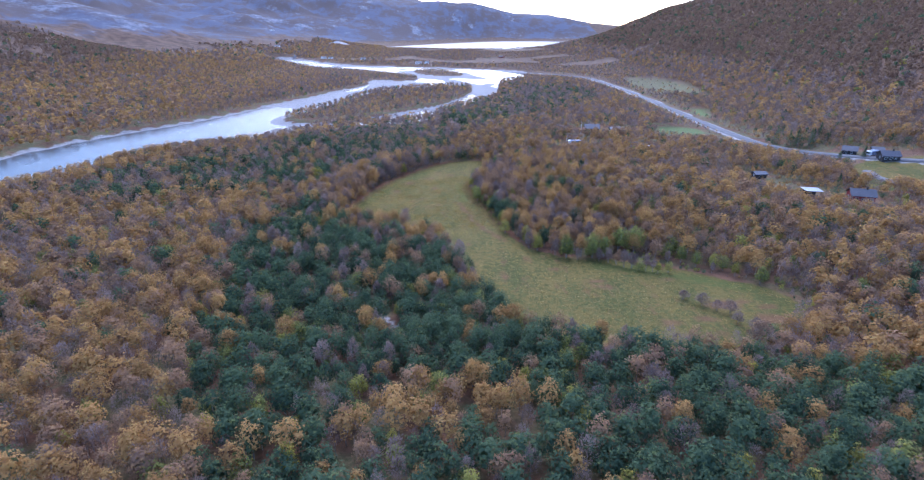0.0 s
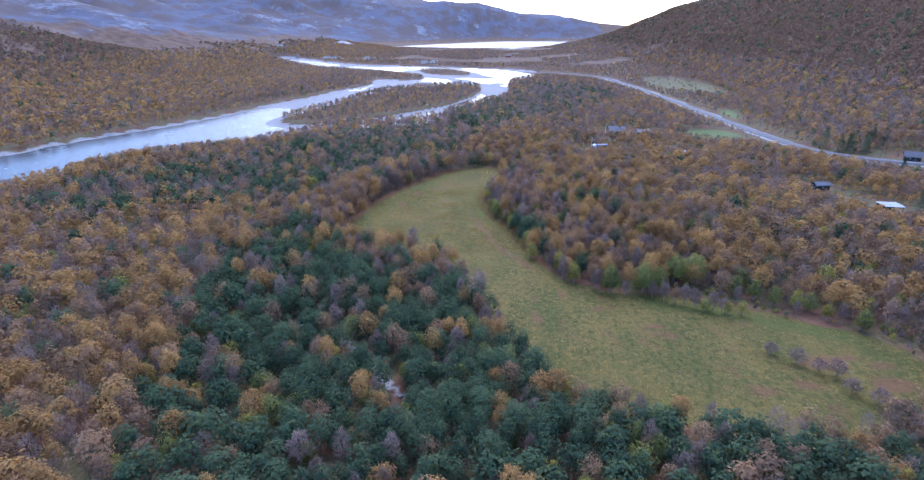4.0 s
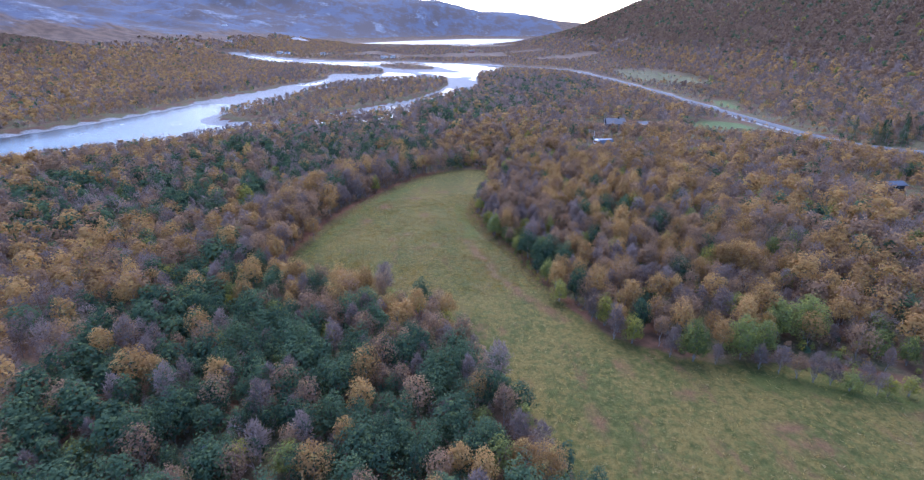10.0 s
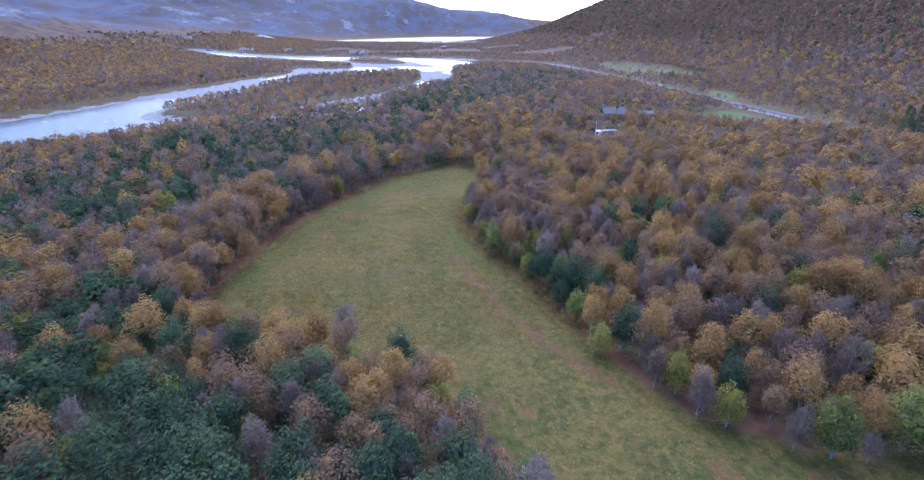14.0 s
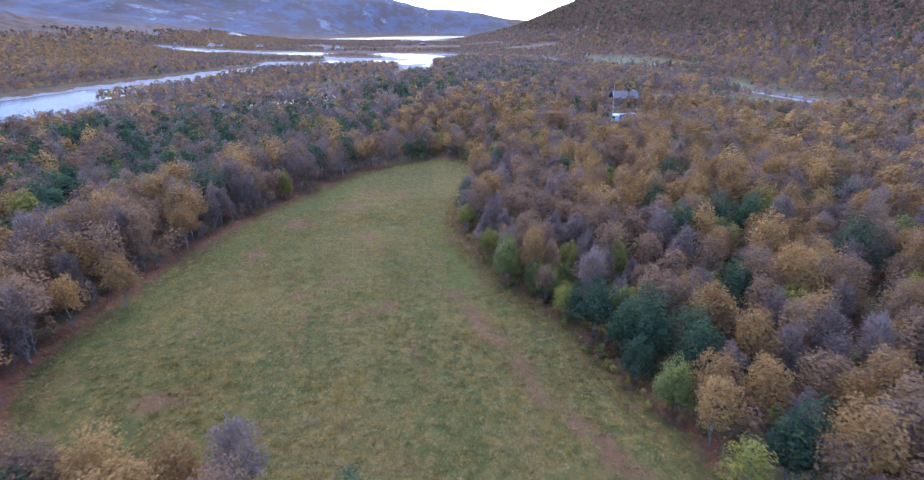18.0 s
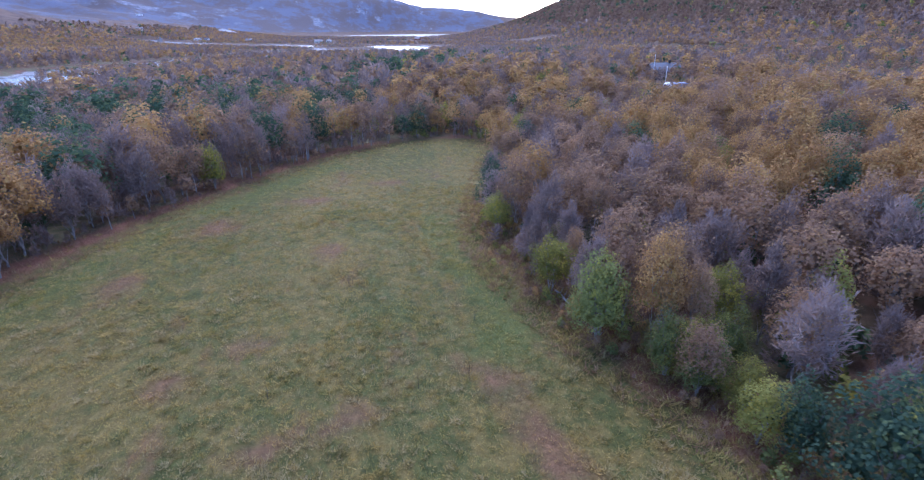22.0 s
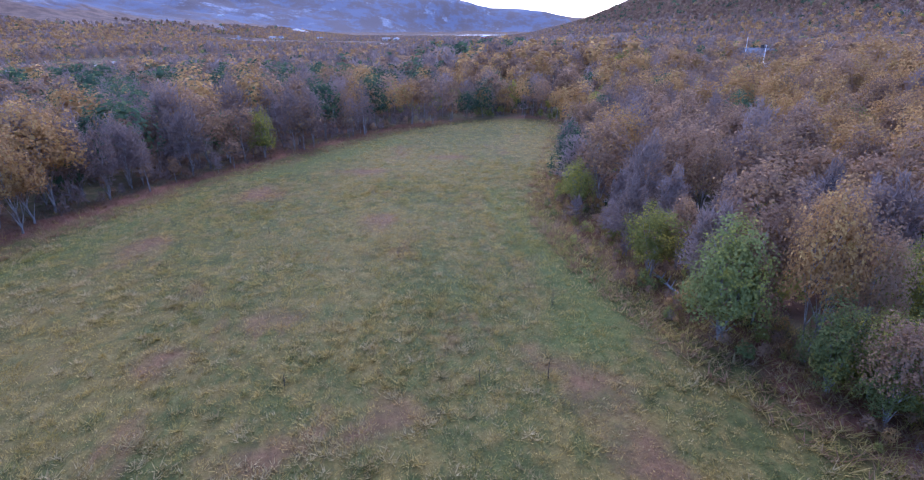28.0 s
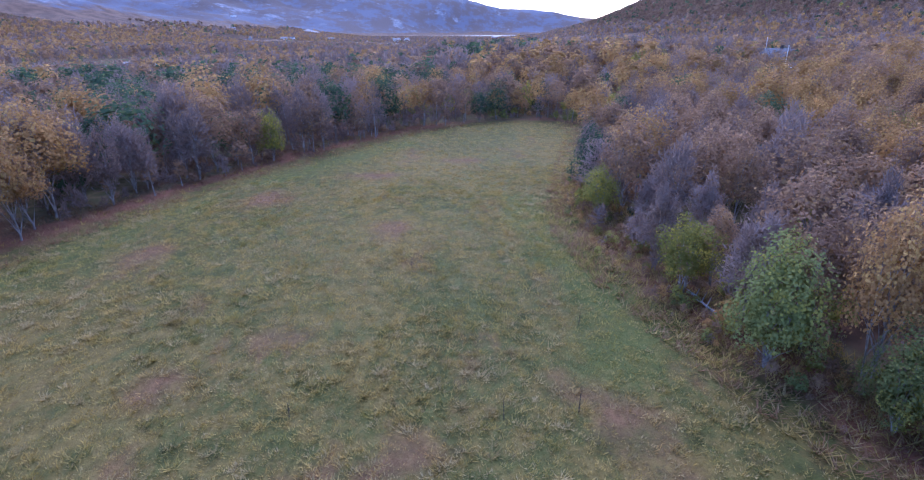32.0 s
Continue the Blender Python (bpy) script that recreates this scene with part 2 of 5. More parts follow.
def turf(s, wob):
    """Colour of the meadow: olive and fresh green grass, pale straw and withered rust."""
    fine = s.noise(5.0, 8, (1.0, 0.7, 1.0), 0.8)
    straw = s.mix(s.step(s.noise(1.6, 5), 0.3, 0.7), (0.138, 0.102, 0.025), (0.202, 0.150, 0.043))
    green = s.mix(s.step(s.noise(0.9, 4), 0.3, 0.7), (0.058, 0.063, 0.014), (0.103, 0.105, 0.026))
    rust = s.mix(s.step(s.noise(2.0, 4), 0.3, 0.7), (0.138, 0.069, 0.034), (0.205, 0.106, 0.053))
    patches = s.math('ADD', s.math('MULTIPLY', s.noise(0.8, 7, (1.0, 0.8, 1.0), 0.72), 0.66), s.math('MULTIPLY', s.noise(0.09, 4, (1.2, 0.6, 1.0)), 0.34))
    grass = s.mix(s.step(patches, 0.42, 0.58), green, straw)
    grass = s.mix(s.math('MULTIPLY', s.step(s.noise(0.16, 6, (1.2, 0.6, 1.0), 0.72), 0.55, 0.68), 0.6), grass, rust)
    worn = s.math('ADD', s.attr("trail"), s.math('MULTIPLY', wob, 0.6))
    grass = s.mix(s.math('MULTIPLY', s.step(s.math('ADD', worn, s.math('MULTIPLY', fine, 2.0)), 3.0, 1.1), 0.85), grass, rust)
    wet = s.step(s.math('ADD', s.attr("lush"), s.math('MULTIPLY', wob, 0.5)), 4.0, 0.5)
    grass = s.mix(s.math('MULTIPLY', wet, 0.6), grass, s.mix(s.noise(1.4, 5), (0.062, 0.082, 0.017), (0.112, 0.135, 0.030)))
    grass = s.mix(s.math('MULTIPLY', s.step(fine, 0.52, 0.36), 0.48), grass, (0.034, 0.036, 0.016))
    grass = s.mix(s.math('MULTIPLY', s.step(fine, 0.54, 0.74), 0.4), grass, (0.285, 0.225, 0.095))
    return grass, fine


def ground_material():
    s = Shader("valley_ground")
    dist, rock, gravel, lawn = s.attr("meadow_distance"), s.attr("rock"), s.attr("gravel"), s.attr("lawn")
    wob = s.math('MULTIPLY', s.math('SUBTRACT', s.noise(0.35, 4), 0.5), 5.0)
    d = s.math('ADD', dist, wob)
    grass, _ = turf(s, wob)
    # forest floor and the heath fringe
    heath = s.mix(s.step(s.noise(0.5, 5), 0.35, 0.65), (0.11, 0.066, 0.04), (0.185, 0.10, 0.06))
    moss = s.mix(s.step(s.noise(1.1, 4), 0.35, 0.65), (0.09, 0.09, 0.04), (0.17, 0.135, 0.07))
    floor = s.mix(s.step(s.noise(0.09, 4), 0.42, 0.6), moss, heath)
    fringe = s.mix(s.noise(1.2, 5), (0.16, 0.072, 0.042), (0.27, 0.12, 0.068))
    floor = s.mix(s.math('MULTIPLY', s.step(s.math('ABSOLUTE', s.math('SUBTRACT', d, 2.2)), 2.4, 0.8), s.attr("heath")), floor, fringe)
    scrub = s.mix(s.step(s.noise(0.06, 5), 0.35, 0.65), (0.085, 0.054, 0.037), (0.15, 0.096, 0.062))
    floor = s.mix(s.attr("scrub"), floor, scrub)
    base = s.mix(s.step(d, 2.4, 0.4), floor, grass)
    base = s.mix(lawn, base, s.mix(s.noise(1.0, 3), (0.10, 0.135, 0.045), (0.155, 0.185, 0.07)))
    # bare fell: pale rock over brown heather, tinted blue for distance haze
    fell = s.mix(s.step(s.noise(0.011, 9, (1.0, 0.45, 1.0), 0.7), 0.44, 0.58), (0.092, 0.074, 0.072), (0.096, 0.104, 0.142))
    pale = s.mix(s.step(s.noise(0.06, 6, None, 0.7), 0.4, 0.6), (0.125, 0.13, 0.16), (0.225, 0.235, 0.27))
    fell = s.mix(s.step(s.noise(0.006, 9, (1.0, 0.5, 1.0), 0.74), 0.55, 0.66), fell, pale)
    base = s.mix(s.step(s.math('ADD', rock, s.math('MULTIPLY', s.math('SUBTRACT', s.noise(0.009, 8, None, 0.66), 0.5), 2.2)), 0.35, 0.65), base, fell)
    # gravel bars and banks
    stones = s.mix(s.step(s.noise(1.3, 6, None, 0.7), 0.35, 0.65), (0.16, 0.155, 0.15), (0.40, 0.385, 0.37))
    base = s.mix(s.step(s.math('ADD', gravel, s.math('MULTIPLY', s.math('SUBTRACT', s.noise(0.25, 4), 0.5), 0.7)), 0.35, 0.6), base, stones)
    s.bump(s.math('ADD', s.noise(6.0, 7, None, 0.75), s.math('MULTIPLY', s.noise(0.4, 4), 2.0)), 0.7, 0.25)
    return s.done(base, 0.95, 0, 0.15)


def water_material():
    s = Shader("river_water")
    foam = s.step(s.noise(0.05, 7, (1.0, 0.5, 1.0), 0.75), 0.60, 0.72)
    base = s.mix(foam, (0.012, 0.018, 0.02), (0.05, 0.06, 0.065))
    rip = s.math('ADD', s.noise(0.9, 4, (0.6, 1.0, 1.0)), s.math('MULTIPLY', s.noise(0.12, 4), 2.0))
    s.bump(rip, 0.5, 0.3)
    lake = s.step(s.node("ShaderNodeSeparateXYZ", [(0, s.pos)]).outputs[1], 1400.0, 1900.0)
    return s.done(base, s.math('ADD', s.math('ADD', s.math('MULTIPLY', foam, 0.2), 0.26), s.math('MULTIPLY', lake, 0.16)), 0, 0.5)


def leaf_material(name, dark, light, odd, thin=0.45):
    """Foliage: tone by tree, by clump and by leaf."""
    s = Shader(name)
    info = s.node("ShaderNodeObjectInfo").outputs["Random"]
    leaf = s.node("ShaderNodeNewGeometry").outputs["Random Per Island"]
    tree = s.math('FRACT', s.math('ADD', s.attr("tone"), info))
    f = s.math('ADD', s.math('MULTIPLY', tree, 0.6), s.math('MULTIPLY', leaf, 0.26))
    f = s.math('ADD', f, s.math('MULTIPLY', s.math('SUBTRACT', s.noise(0.5, 3), 0.5), 0.5))
    col = s.mix(s.step(f, 0.05, 0.85), dark, light)
    col = s.mix(s.math('MULTIPLY', s.step(s.math('ADD', s.noise(0.8, 2), s.math('MULTIPLY', leaf, 0.3)), 0.68, 0.9), 0.8), col, odd)
    diff = s.node("ShaderNodeBsdfDiffuse", [(0, col)]).outputs[0]
    tran = s.node("ShaderNodeBsdfTranslucent", [(0, col)]).outputs[0]
    mixed = s.node("ShaderNodeMixShader", [(0, thin), (1, diff), (2, tran)]).outputs[0]
    s.l.new(mixed, s.out.inputs[0])
    return s.mat


def blade_material(name):
    """Grass blades that take the colour of the turf round them, each a little lighter or darker."""
    s = Shader(name)
    wob = s.math('MULTIPLY', s.math('SUBTRACT', s.noise(0.35, 4), 0.5), 5.0)
    grass, _ = turf(s, wob)
    leaf = s.node("ShaderNodeNewGeometry").outputs["Random Per Island"]
    f = s.math('ADD', s.math('MULTIPLY', leaf, 0.5), s.math('MULTIPLY', s.attr("tone"), 0.5))
    col = s.mix(s.math('ADD', s.math('MULTIPLY', s.step(f, 0.3, 0.95), 0.55), 0.2), grass, (0.35, 0.275, 0.125))
    col = s.node("ShaderNodeMix", [(0, 1.0), (6, col), (7, (1.92, 1.84, 1.5, 1.0))], data_type='RGBA', blend_type='MULTIPLY').outputs[2]
    diff = s.node("ShaderNodeBsdfDiffuse", [(0, col)]).outputs[0]
    tran = s.node("ShaderNodeBsdfTranslucent", [(0, col)]).outputs[0]
    s.l.new(s.node("ShaderNodeMixShader", [(0, 0.5), (1, diff), (2, tran)]).outputs[0], s.out.inputs[0])
    return s.mat


def plain(name, a, b, scale=3.0, rough=0.8, metal=0.0, bump=0.3, stretch=None):
    s = Shader(name)
    f = s.math('ADD', s.math('MULTIPLY', s.noise(scale, 5, stretch), 0.6), s.math('MULTIPLY', s.noise(scale * 0.13, 3), 0.4))
    s.bump(s.noise(scale * 3, 4, stretch), bump, 0.02)
    return s.done(s.mix(s.step(f, 0.3, 0.7), a, b), rough, metal)


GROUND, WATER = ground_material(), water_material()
LEAF = {
    "orange": leaf_material("autumn_birch_leaf", (0.292, 0.172, 0.073), (0.51, 0.314, 0.12), (0.50, 0.352, 0.122), 0.5),
    "rust": leaf_material("russet_birch_leaf", (0.218, 0.143, 0.098), (0.39, 0.25, 0.148), (0.44, 0.285, 0.125), 0.5),
    "bare": leaf_material("bare_twig", (0.174, 0.133, 0.118), (0.31, 0.238, 0.208), (0.34, 0.228, 0.15), 0.38),
    "alder": leaf_material("dark_alder_leaf", (0.058, 0.092, 0.058), (0.116, 0.165, 0.09), (0.18, 0.212, 0.08)),
    "willow": leaf_material("grey_green_willow_leaf", (0.142, 0.163, 0.058), (0.27, 0.288, 0.096), (0.42, 0.375, 0.08)),
    "yellow": leaf_material("yellow_green_leaf", (0.21, 0.205, 0.055), (0.37, 0.35, 0.095), (0.54, 0.42, 0.07)),
    # the birch leaf again, darker: hillside shade is put into this colour
    "shaded_birch": leaf_material("shaded_slope_birch_leaf", (0.17, 0.113, 0.080), (0.285, 0.19, 0.125), (0.30, 0.21, 0.115)),
}
BARK = plain("birch_bark", (0.13, 0.105, 0.085), (0.40, 0.36, 0.32), 6.0, 0.85, 0, 0.4, (1, 1, 0.4))
ASPHALT = plain("worn_asphalt", (0.075, 0.075, 0.08), (0.125, 0.125, 0.13), 2.0, 0.75)
DARKWOOD = plain("dark_stained_boards", (0.028, 0.024, 0.024), (0.06, 0.052, 0.05), 4.0, 0.8, 0, 0.3, (1, 1, 6))
REDWOOD = plain("red_painted_boards", (0.20, 0.03, 0.025), (0.30, 0.05, 0.04), 4.0, 0.7, 0, 0.3, (1, 1, 6))
DARKROOF = plain("dark_roof_sheet", (0.05, 0.055, 0.07), (0.085, 0.09, 0.11), 3.0, 0.45, 0.1)
METALROOF = plain("pale_metal_sheet", (0.30, 0.31, 0.33), (0.42, 0.43, 0.45), 2.0, 0.45, 0.3)
WHITEPAINT = plain("white_paint", (0.72, 0.73, 0.74), (0.82, 0.82, 0.82), 2.0, 0.5)
BLUEPAINT = plain("blue_grey_tarpaulin", (0.14, 0.17, 0.24), (0.20, 0.24, 0.32), 2.0, 0.6)
GLASS = plain("window_glass", (0.02, 0.025, 0.03), (0.035, 0.04, 0.05), 1.0, 0.08, 0, 0.0)
STONE = plain("bleached_wood_and_stone", (0.25, 0.24, 0.23), (0.45, 0.43, 0.42), 3.0, 0.9)
GRAVEL = plain("driveway_gravel", (0.12, 0.12, 0.12), (0.20, 0.195, 0.19), 2.0, 0.9)
STEEL = plain("galvanised_steel", (0.35, 0.36, 0.37), (0.5, 0.5, 0.52), 3.0, 0.4, 0.8)


# ---------------------------------------------------------------- mesh helpers
def mesh_from(name, verts, faces, mats, mat_index=None, tone=None, smooth_shade=False):
    """A mesh from arrays of vertices and of faces with one number of corners."""
    me = bpy.data.meshes.new(name)
    faces = np.asarray(faces, np.int32)
    n, k = faces.shape
    me.vertices.add(len(verts))
    me.vertices.foreach_set("co", np.asarray(verts, np.float32).ravel())
    me.loops.add(n * k)
    me.loops.foreach_set("vertex_index", faces.ravel())
    me.polygons.add(n)
    me.polygons.foreach_set("loop_start", np.arange(0, n * k, k, dtype=np.int32))
    me.polygons.foreach_set("loop_total", np.full(n, k, np.int32))
    if mat_index is not None:
        me.polygons.foreach_set("material_index", np.asarray(mat_index, np.int32))
    if smooth_shade:
        me.polygons.foreach_set("use_smooth", np.ones(n, bool))
    if tone is not None:
        me.attributes.new("tone", 'FLOAT', 'POINT').data.foreach_set("value", np.asarray(tone, np.float32))
    for m in mats:
        me.materials.append(m)
    me.update(calc_edges=True)
    return me


def part(name, bm, material, parent, label=""):
    """Links a bmesh or a mesh as one object under a thing or a part."""
    if isinstance(bm, bmesh.types.BMesh):
        me = bpy.data.meshes.new(name)
        bm.to_mesh(me)
        bm.free()
        me.materials.append(material)
    else:
        me = bm
    ob = new(name, me)
    ob.parent = parent
    return tagged(ob, label)


def box(bm, x0, y0, z0, x1, y1, z1, bevel=0.0):
    made = bmesh.ops.create_cube(bm, size=1.0, matrix=Matrix.Translation(((x0 + x1) / 2, (y0 + y1) / 2, (z0 + z1) / 2)) @ Matrix.Diagonal((x1 - x0, y1 - y0, z1 - z0, 1)))
    if bevel:
        edges = list({e for v in made["verts"] for e in v.link_edges})
        bmesh.ops.bevel(bm, geom=edges, offset=bevel, segments=1, affect='EDGES')
    return bm


def boxed(*a, **k):
    return box(bmesh.new(), *a, **k)


def thing(name, x, y, turn, label, category, group="", z=None):
    ob = new(name)
    ob.matrix_world = pose(x, y, ground_z(x, y) if z is None else z, 0, 0, turn)
    return tagged(ob, label, category, group)


# ---------------------------------------------------------------- ground, water, road
def graded(lo, hi, fine_lo, fine_hi, step, grow):
    mid = list(np.arange(fine_lo, fine_hi + 0.01, step))
    up, v, s = [], fine_hi, step
    while v < hi:
        s *= 1 + grow
        v += s
        up.append(min(v, hi))
    down, v, s = [], fine_lo, step
    while v > lo:
        s *= 1 + grow
        v -= s
        down.append(max(v, lo))
    return np.array(down[::-1] + mid + up)


gx, gy = graded(-3600, 3600, -54, 84, 1.7, 0.029), graded(-600, 4850, 94, 288, 1.7, 0.025)
X, Y = np.meshgrid(gx, gy)
Z = height(X, Y)
nx, ny = len(gx), len(gy)
idx = np.arange(nx * ny).reshape(ny, nx)
quads = np.stack([idx[:-1, :-1], idx[:-1, 1:], idx[1:, 1:], idx[1:, :-1]], -1).reshape(-1, 4)
ground = new("ground", mesh_from("ground", np.stack([X, Y, Z], -1).reshape(-1, 3), quads, [GROUND], smooth_shade=True))
tagged(ground, "valley floor of rough autumn grass, heath and gravel with fells around", "ground", kind="structure")


def mask(name, values):
    ground.data.attributes.new(name, 'FLOAT', 'POINT').data.foreach_set("value", np.asarray(values, np.float32).ravel())


def withered(x, y):
    """Metres from the trodden trail or from a patch of withered grass."""
    d = along(x, y, TRAIL)
    for px, py, a, b in RUSTY:
        d = np.minimum(d, (np.hypot((x - px) / a, (y - py) / b) - 0.4) * min(a, b) + 0.75)
    return np.clip(d, 0, 50)


def lushness(x, y):
    """Metres from the strips of fresh green grass."""
    return np.clip(np.minimum(np.minimum(along(x, y, GREENWAY), along(x, y, DAMP)), along(x, y, GREEN_EDGE) + 0.8), 0, 50)


stream_d, road_d = along(X, Y, STREAM), along(X, Y, ROAD)
mask("meadow_distance", np.clip(np.minimum(signed(X, Y, MEADOW), signed(X, Y, YARD)), -60, 60))
# distant slopes turn to the haze-blue fell colour from lower down
far_up = smooth(800, 1500, Y)
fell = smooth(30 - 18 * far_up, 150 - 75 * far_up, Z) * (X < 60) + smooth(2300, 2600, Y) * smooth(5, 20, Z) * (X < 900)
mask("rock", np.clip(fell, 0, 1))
mask("gravel", np.clip(smooth(-0.7, -1.4, Z) * (Y < 2400) + 0.55 * smooth(2.2, 0.8, stream_d) + 0.6 * smooth(2.0, 0.8, np.hypot(X + 40, (Y - 135.6) * 0.7)) + smooth(6.2, 4.2, road_d) * 0.8, 0, 1))
mask("lush", lushness(X, Y))
mask("scrub", np.maximum(smooth(10, 26, Z), 0.85 * smooth(560, 760, Y)))
mask("heath", 0.25 + 0.7 * np.maximum(np.maximum(smooth(2, -14, X), smooth(16, 8, np.hypot(X - 52, (Y - 141) * 1.5))), smooth(3, 7, X) * smooth(158, 170, Y) * smooth(240, 220, Y)))
mask("trail", withered(X, Y))
mask("lawn", np.maximum(np.maximum(smooth(1, -2, signed(X, Y, LAWN)), smooth(1, -2, signed(X, Y, VERGE))), 0.4 * smooth(4, -8, signed(X, Y, HAYFIELD))))

wx, wy = np.meshgrid(np.linspace(-1500, 1500, 3), np.linspace(60, 3700, 4))
wi = np.arange(12).reshape(4, 3)
water = new("water", mesh_from("water", np.stack([wx, wy, np.full(wx.shape, -2.0)], -1).reshape(-1, 3),
                               np.stack([wi[:-1, :-1], wi[:-1, 1:], wi[1:, 1:], wi[1:, :-1]], -1).reshape(-1, 4), [WATER]))
tagged(water, "smooth grey river and lake water reflecting the pale sky", "water", kind="structure")


def ribbon(line, width, lift, step=6.0):
    """A strip along a line that lies on the ground."""
    p = np.array(line, float)
    seg = np.hypot(*np.diff(p, axis=0).T)
    at = np.concatenate([[0], np.cumsum(seg)])
    s = np.arange(0, at[-1], step)
    cx, cy = np.interp(s, at, p[:, 0]), np.interp(s, at, p[:, 1])
    for _ in range(6):
        cx[1:-1], cy[1:-1] = (cx[:-2] + cx[1:-1] * 2 + cx[2:]) / 4, (cy[:-2] + cy[1:-1] * 2 + cy[2:]) / 4
    tx, ty = np.gradient(cx), np.gradient(cy)
    ln = np.hypot(tx, ty)
    ox, oy = ty / ln, -tx / ln
    return cx, cy, ox, oy


def road_mesh(line, width, lift, mat=None):
    cx, cy, ox, oy = ribbon(line, width, lift)
    z = height(cx, cy)
    for _ in range(4):
        z[1:-1] = (z[:-2] + z[1:-1] * 2 + z[2:]) / 4
    prof = [(-width / 2 - 0.6, -0.5), (-width / 2, 0.0), (0, 0.08), (width / 2, 0.0), (width / 2 + 0.6, -0.5)]
    v = np.stack([np.stack([cx + ox * a, cy + oy * a, z + lift + h], -1) for a, h in prof], 1)
    i = np.arange(len(cx) * 5).reshape(-1, 5)
    f = np.stack([i[:-1, :-1], i[:-1, 1:], i[1:, 1:], i[1:, :-1]], -1).reshape(-1, 4)
    return mesh_from("road", v.reshape(-1, 3), f, [mat or ASPHALT], smooth_shade=True)


road = tagged(new("road", road_mesh(ROAD, 5.2, 0.5)), "two-lane grey asphalt road on a low gravel embankment", "road", kind="structure")
far_road = tagged(new("road_far", road_mesh([(-380, 1290), (-405, 1370), (-445, 1560), (-462, 1700), (-464, 1800), (-440, 1900)], 8, 0.8)),
                  "pale valley road bending along the far bank", "road", kind="structure")


for line in ([(189.5, 245.5), (184, 237), (183, 230), (186, 224.5), (191, 216)], [(183, 248), (178, 240), (173.5, 231)]):
    tagged(new("driveway", road_mesh(line, 3.4, 0.45, GRAVEL)), "pale gravel driveway through the dry grass of a yard", "driveway", kind="structure")


# ---------------------------------------------------------------- trees
def tube(a, b, ra, rb, sides=5):
    """Arrays of a tapered limb from a to b."""
    a, b = np.array(a, float), np.array(b, float)
    w = (b - a) / (np.linalg.norm(b - a) + 1e-9)
    u = np.cross(w, (0.3, 1, 0.1))
    u /= np.linalg.norm(u)
    v = np.cross(w, u)
    ang = np.arange(sides) * 2 * np.pi / sides
    ring = np.cos(ang)[:, None] * u + np.sin(ang)[:, None] * v
    verts = np.concatenate([a + ring * ra, b + ring * rb])
    k = np.arange(sides)
    j = (k + 1) % sides
    return verts, np.stack([k, j, j + sides, k + sides], -1)


def join(pieces):
    verts, faces, n = [], [], 0
    for v, f in pieces:
        verts.append(v)
        faces.append(f + n)
        n += len(v)
    return np.concatenate(verts), np.concatenate(faces)


def clumps(rng, kind, n):
    """Middles and radii of the leaf clumps of a tree one metre high."""
    base = {"orange": 0.30, "rust": 0.28, "bare": 0.2, "alder": 0.08, "willow": 0.0, "yellow": 0.02, "shaded_birch": 0.08}[kind]
    wide = {"orange": 0.25, "rust": 0.23, "bare": 0.24, "alder": 0.33, "willow": 0.38, "yellow": 0.33, "shaded_birch": 0.27}[kind]
    t = (np.arange(n) + rng.uniform(0.0, 1.0, n)) / n
    r = wide * np.sqrt(np.clip(1 - (np.abs(t - 0.38) / 0.66) ** 2.2, 0.02, 1)) * rng.uniform(0.35, 0.92, n)
    a = np.arange(n) * 2.4 + rng.uniform(-0.7, 0.7, n)
    rad = wide * rng.uniform(0.24, 0.40, n) * (1 - 0.2 * t) * (22 / max(n, 8)) ** 0.3
    if kind in ("alder", "willow", "yellow"):
        rad, r = rad * 1.35, r * 0.86
    h = base + rad * 0.7 + (1 - base - rad * 1.5) * t
    return np.stack([r * np.cos(a), r * np.sin(a), h], -1), rad


# crown of each kind: half width, height of its foot, how uneven its lumps are
SHAPE = {"orange": (0.30, 0.26, 0.30), "rust": (0.29, 0.24, 0.32), "bare": (0.27, 0.16, 0.42), "alder": (0.36, 0.06, 0.24), "willow": (0.38, 0.0, 0.18),
         "yellow": (0.34, 0.02, 0.28), "shaded_birch": (0.30, 0.10, 0.3)}


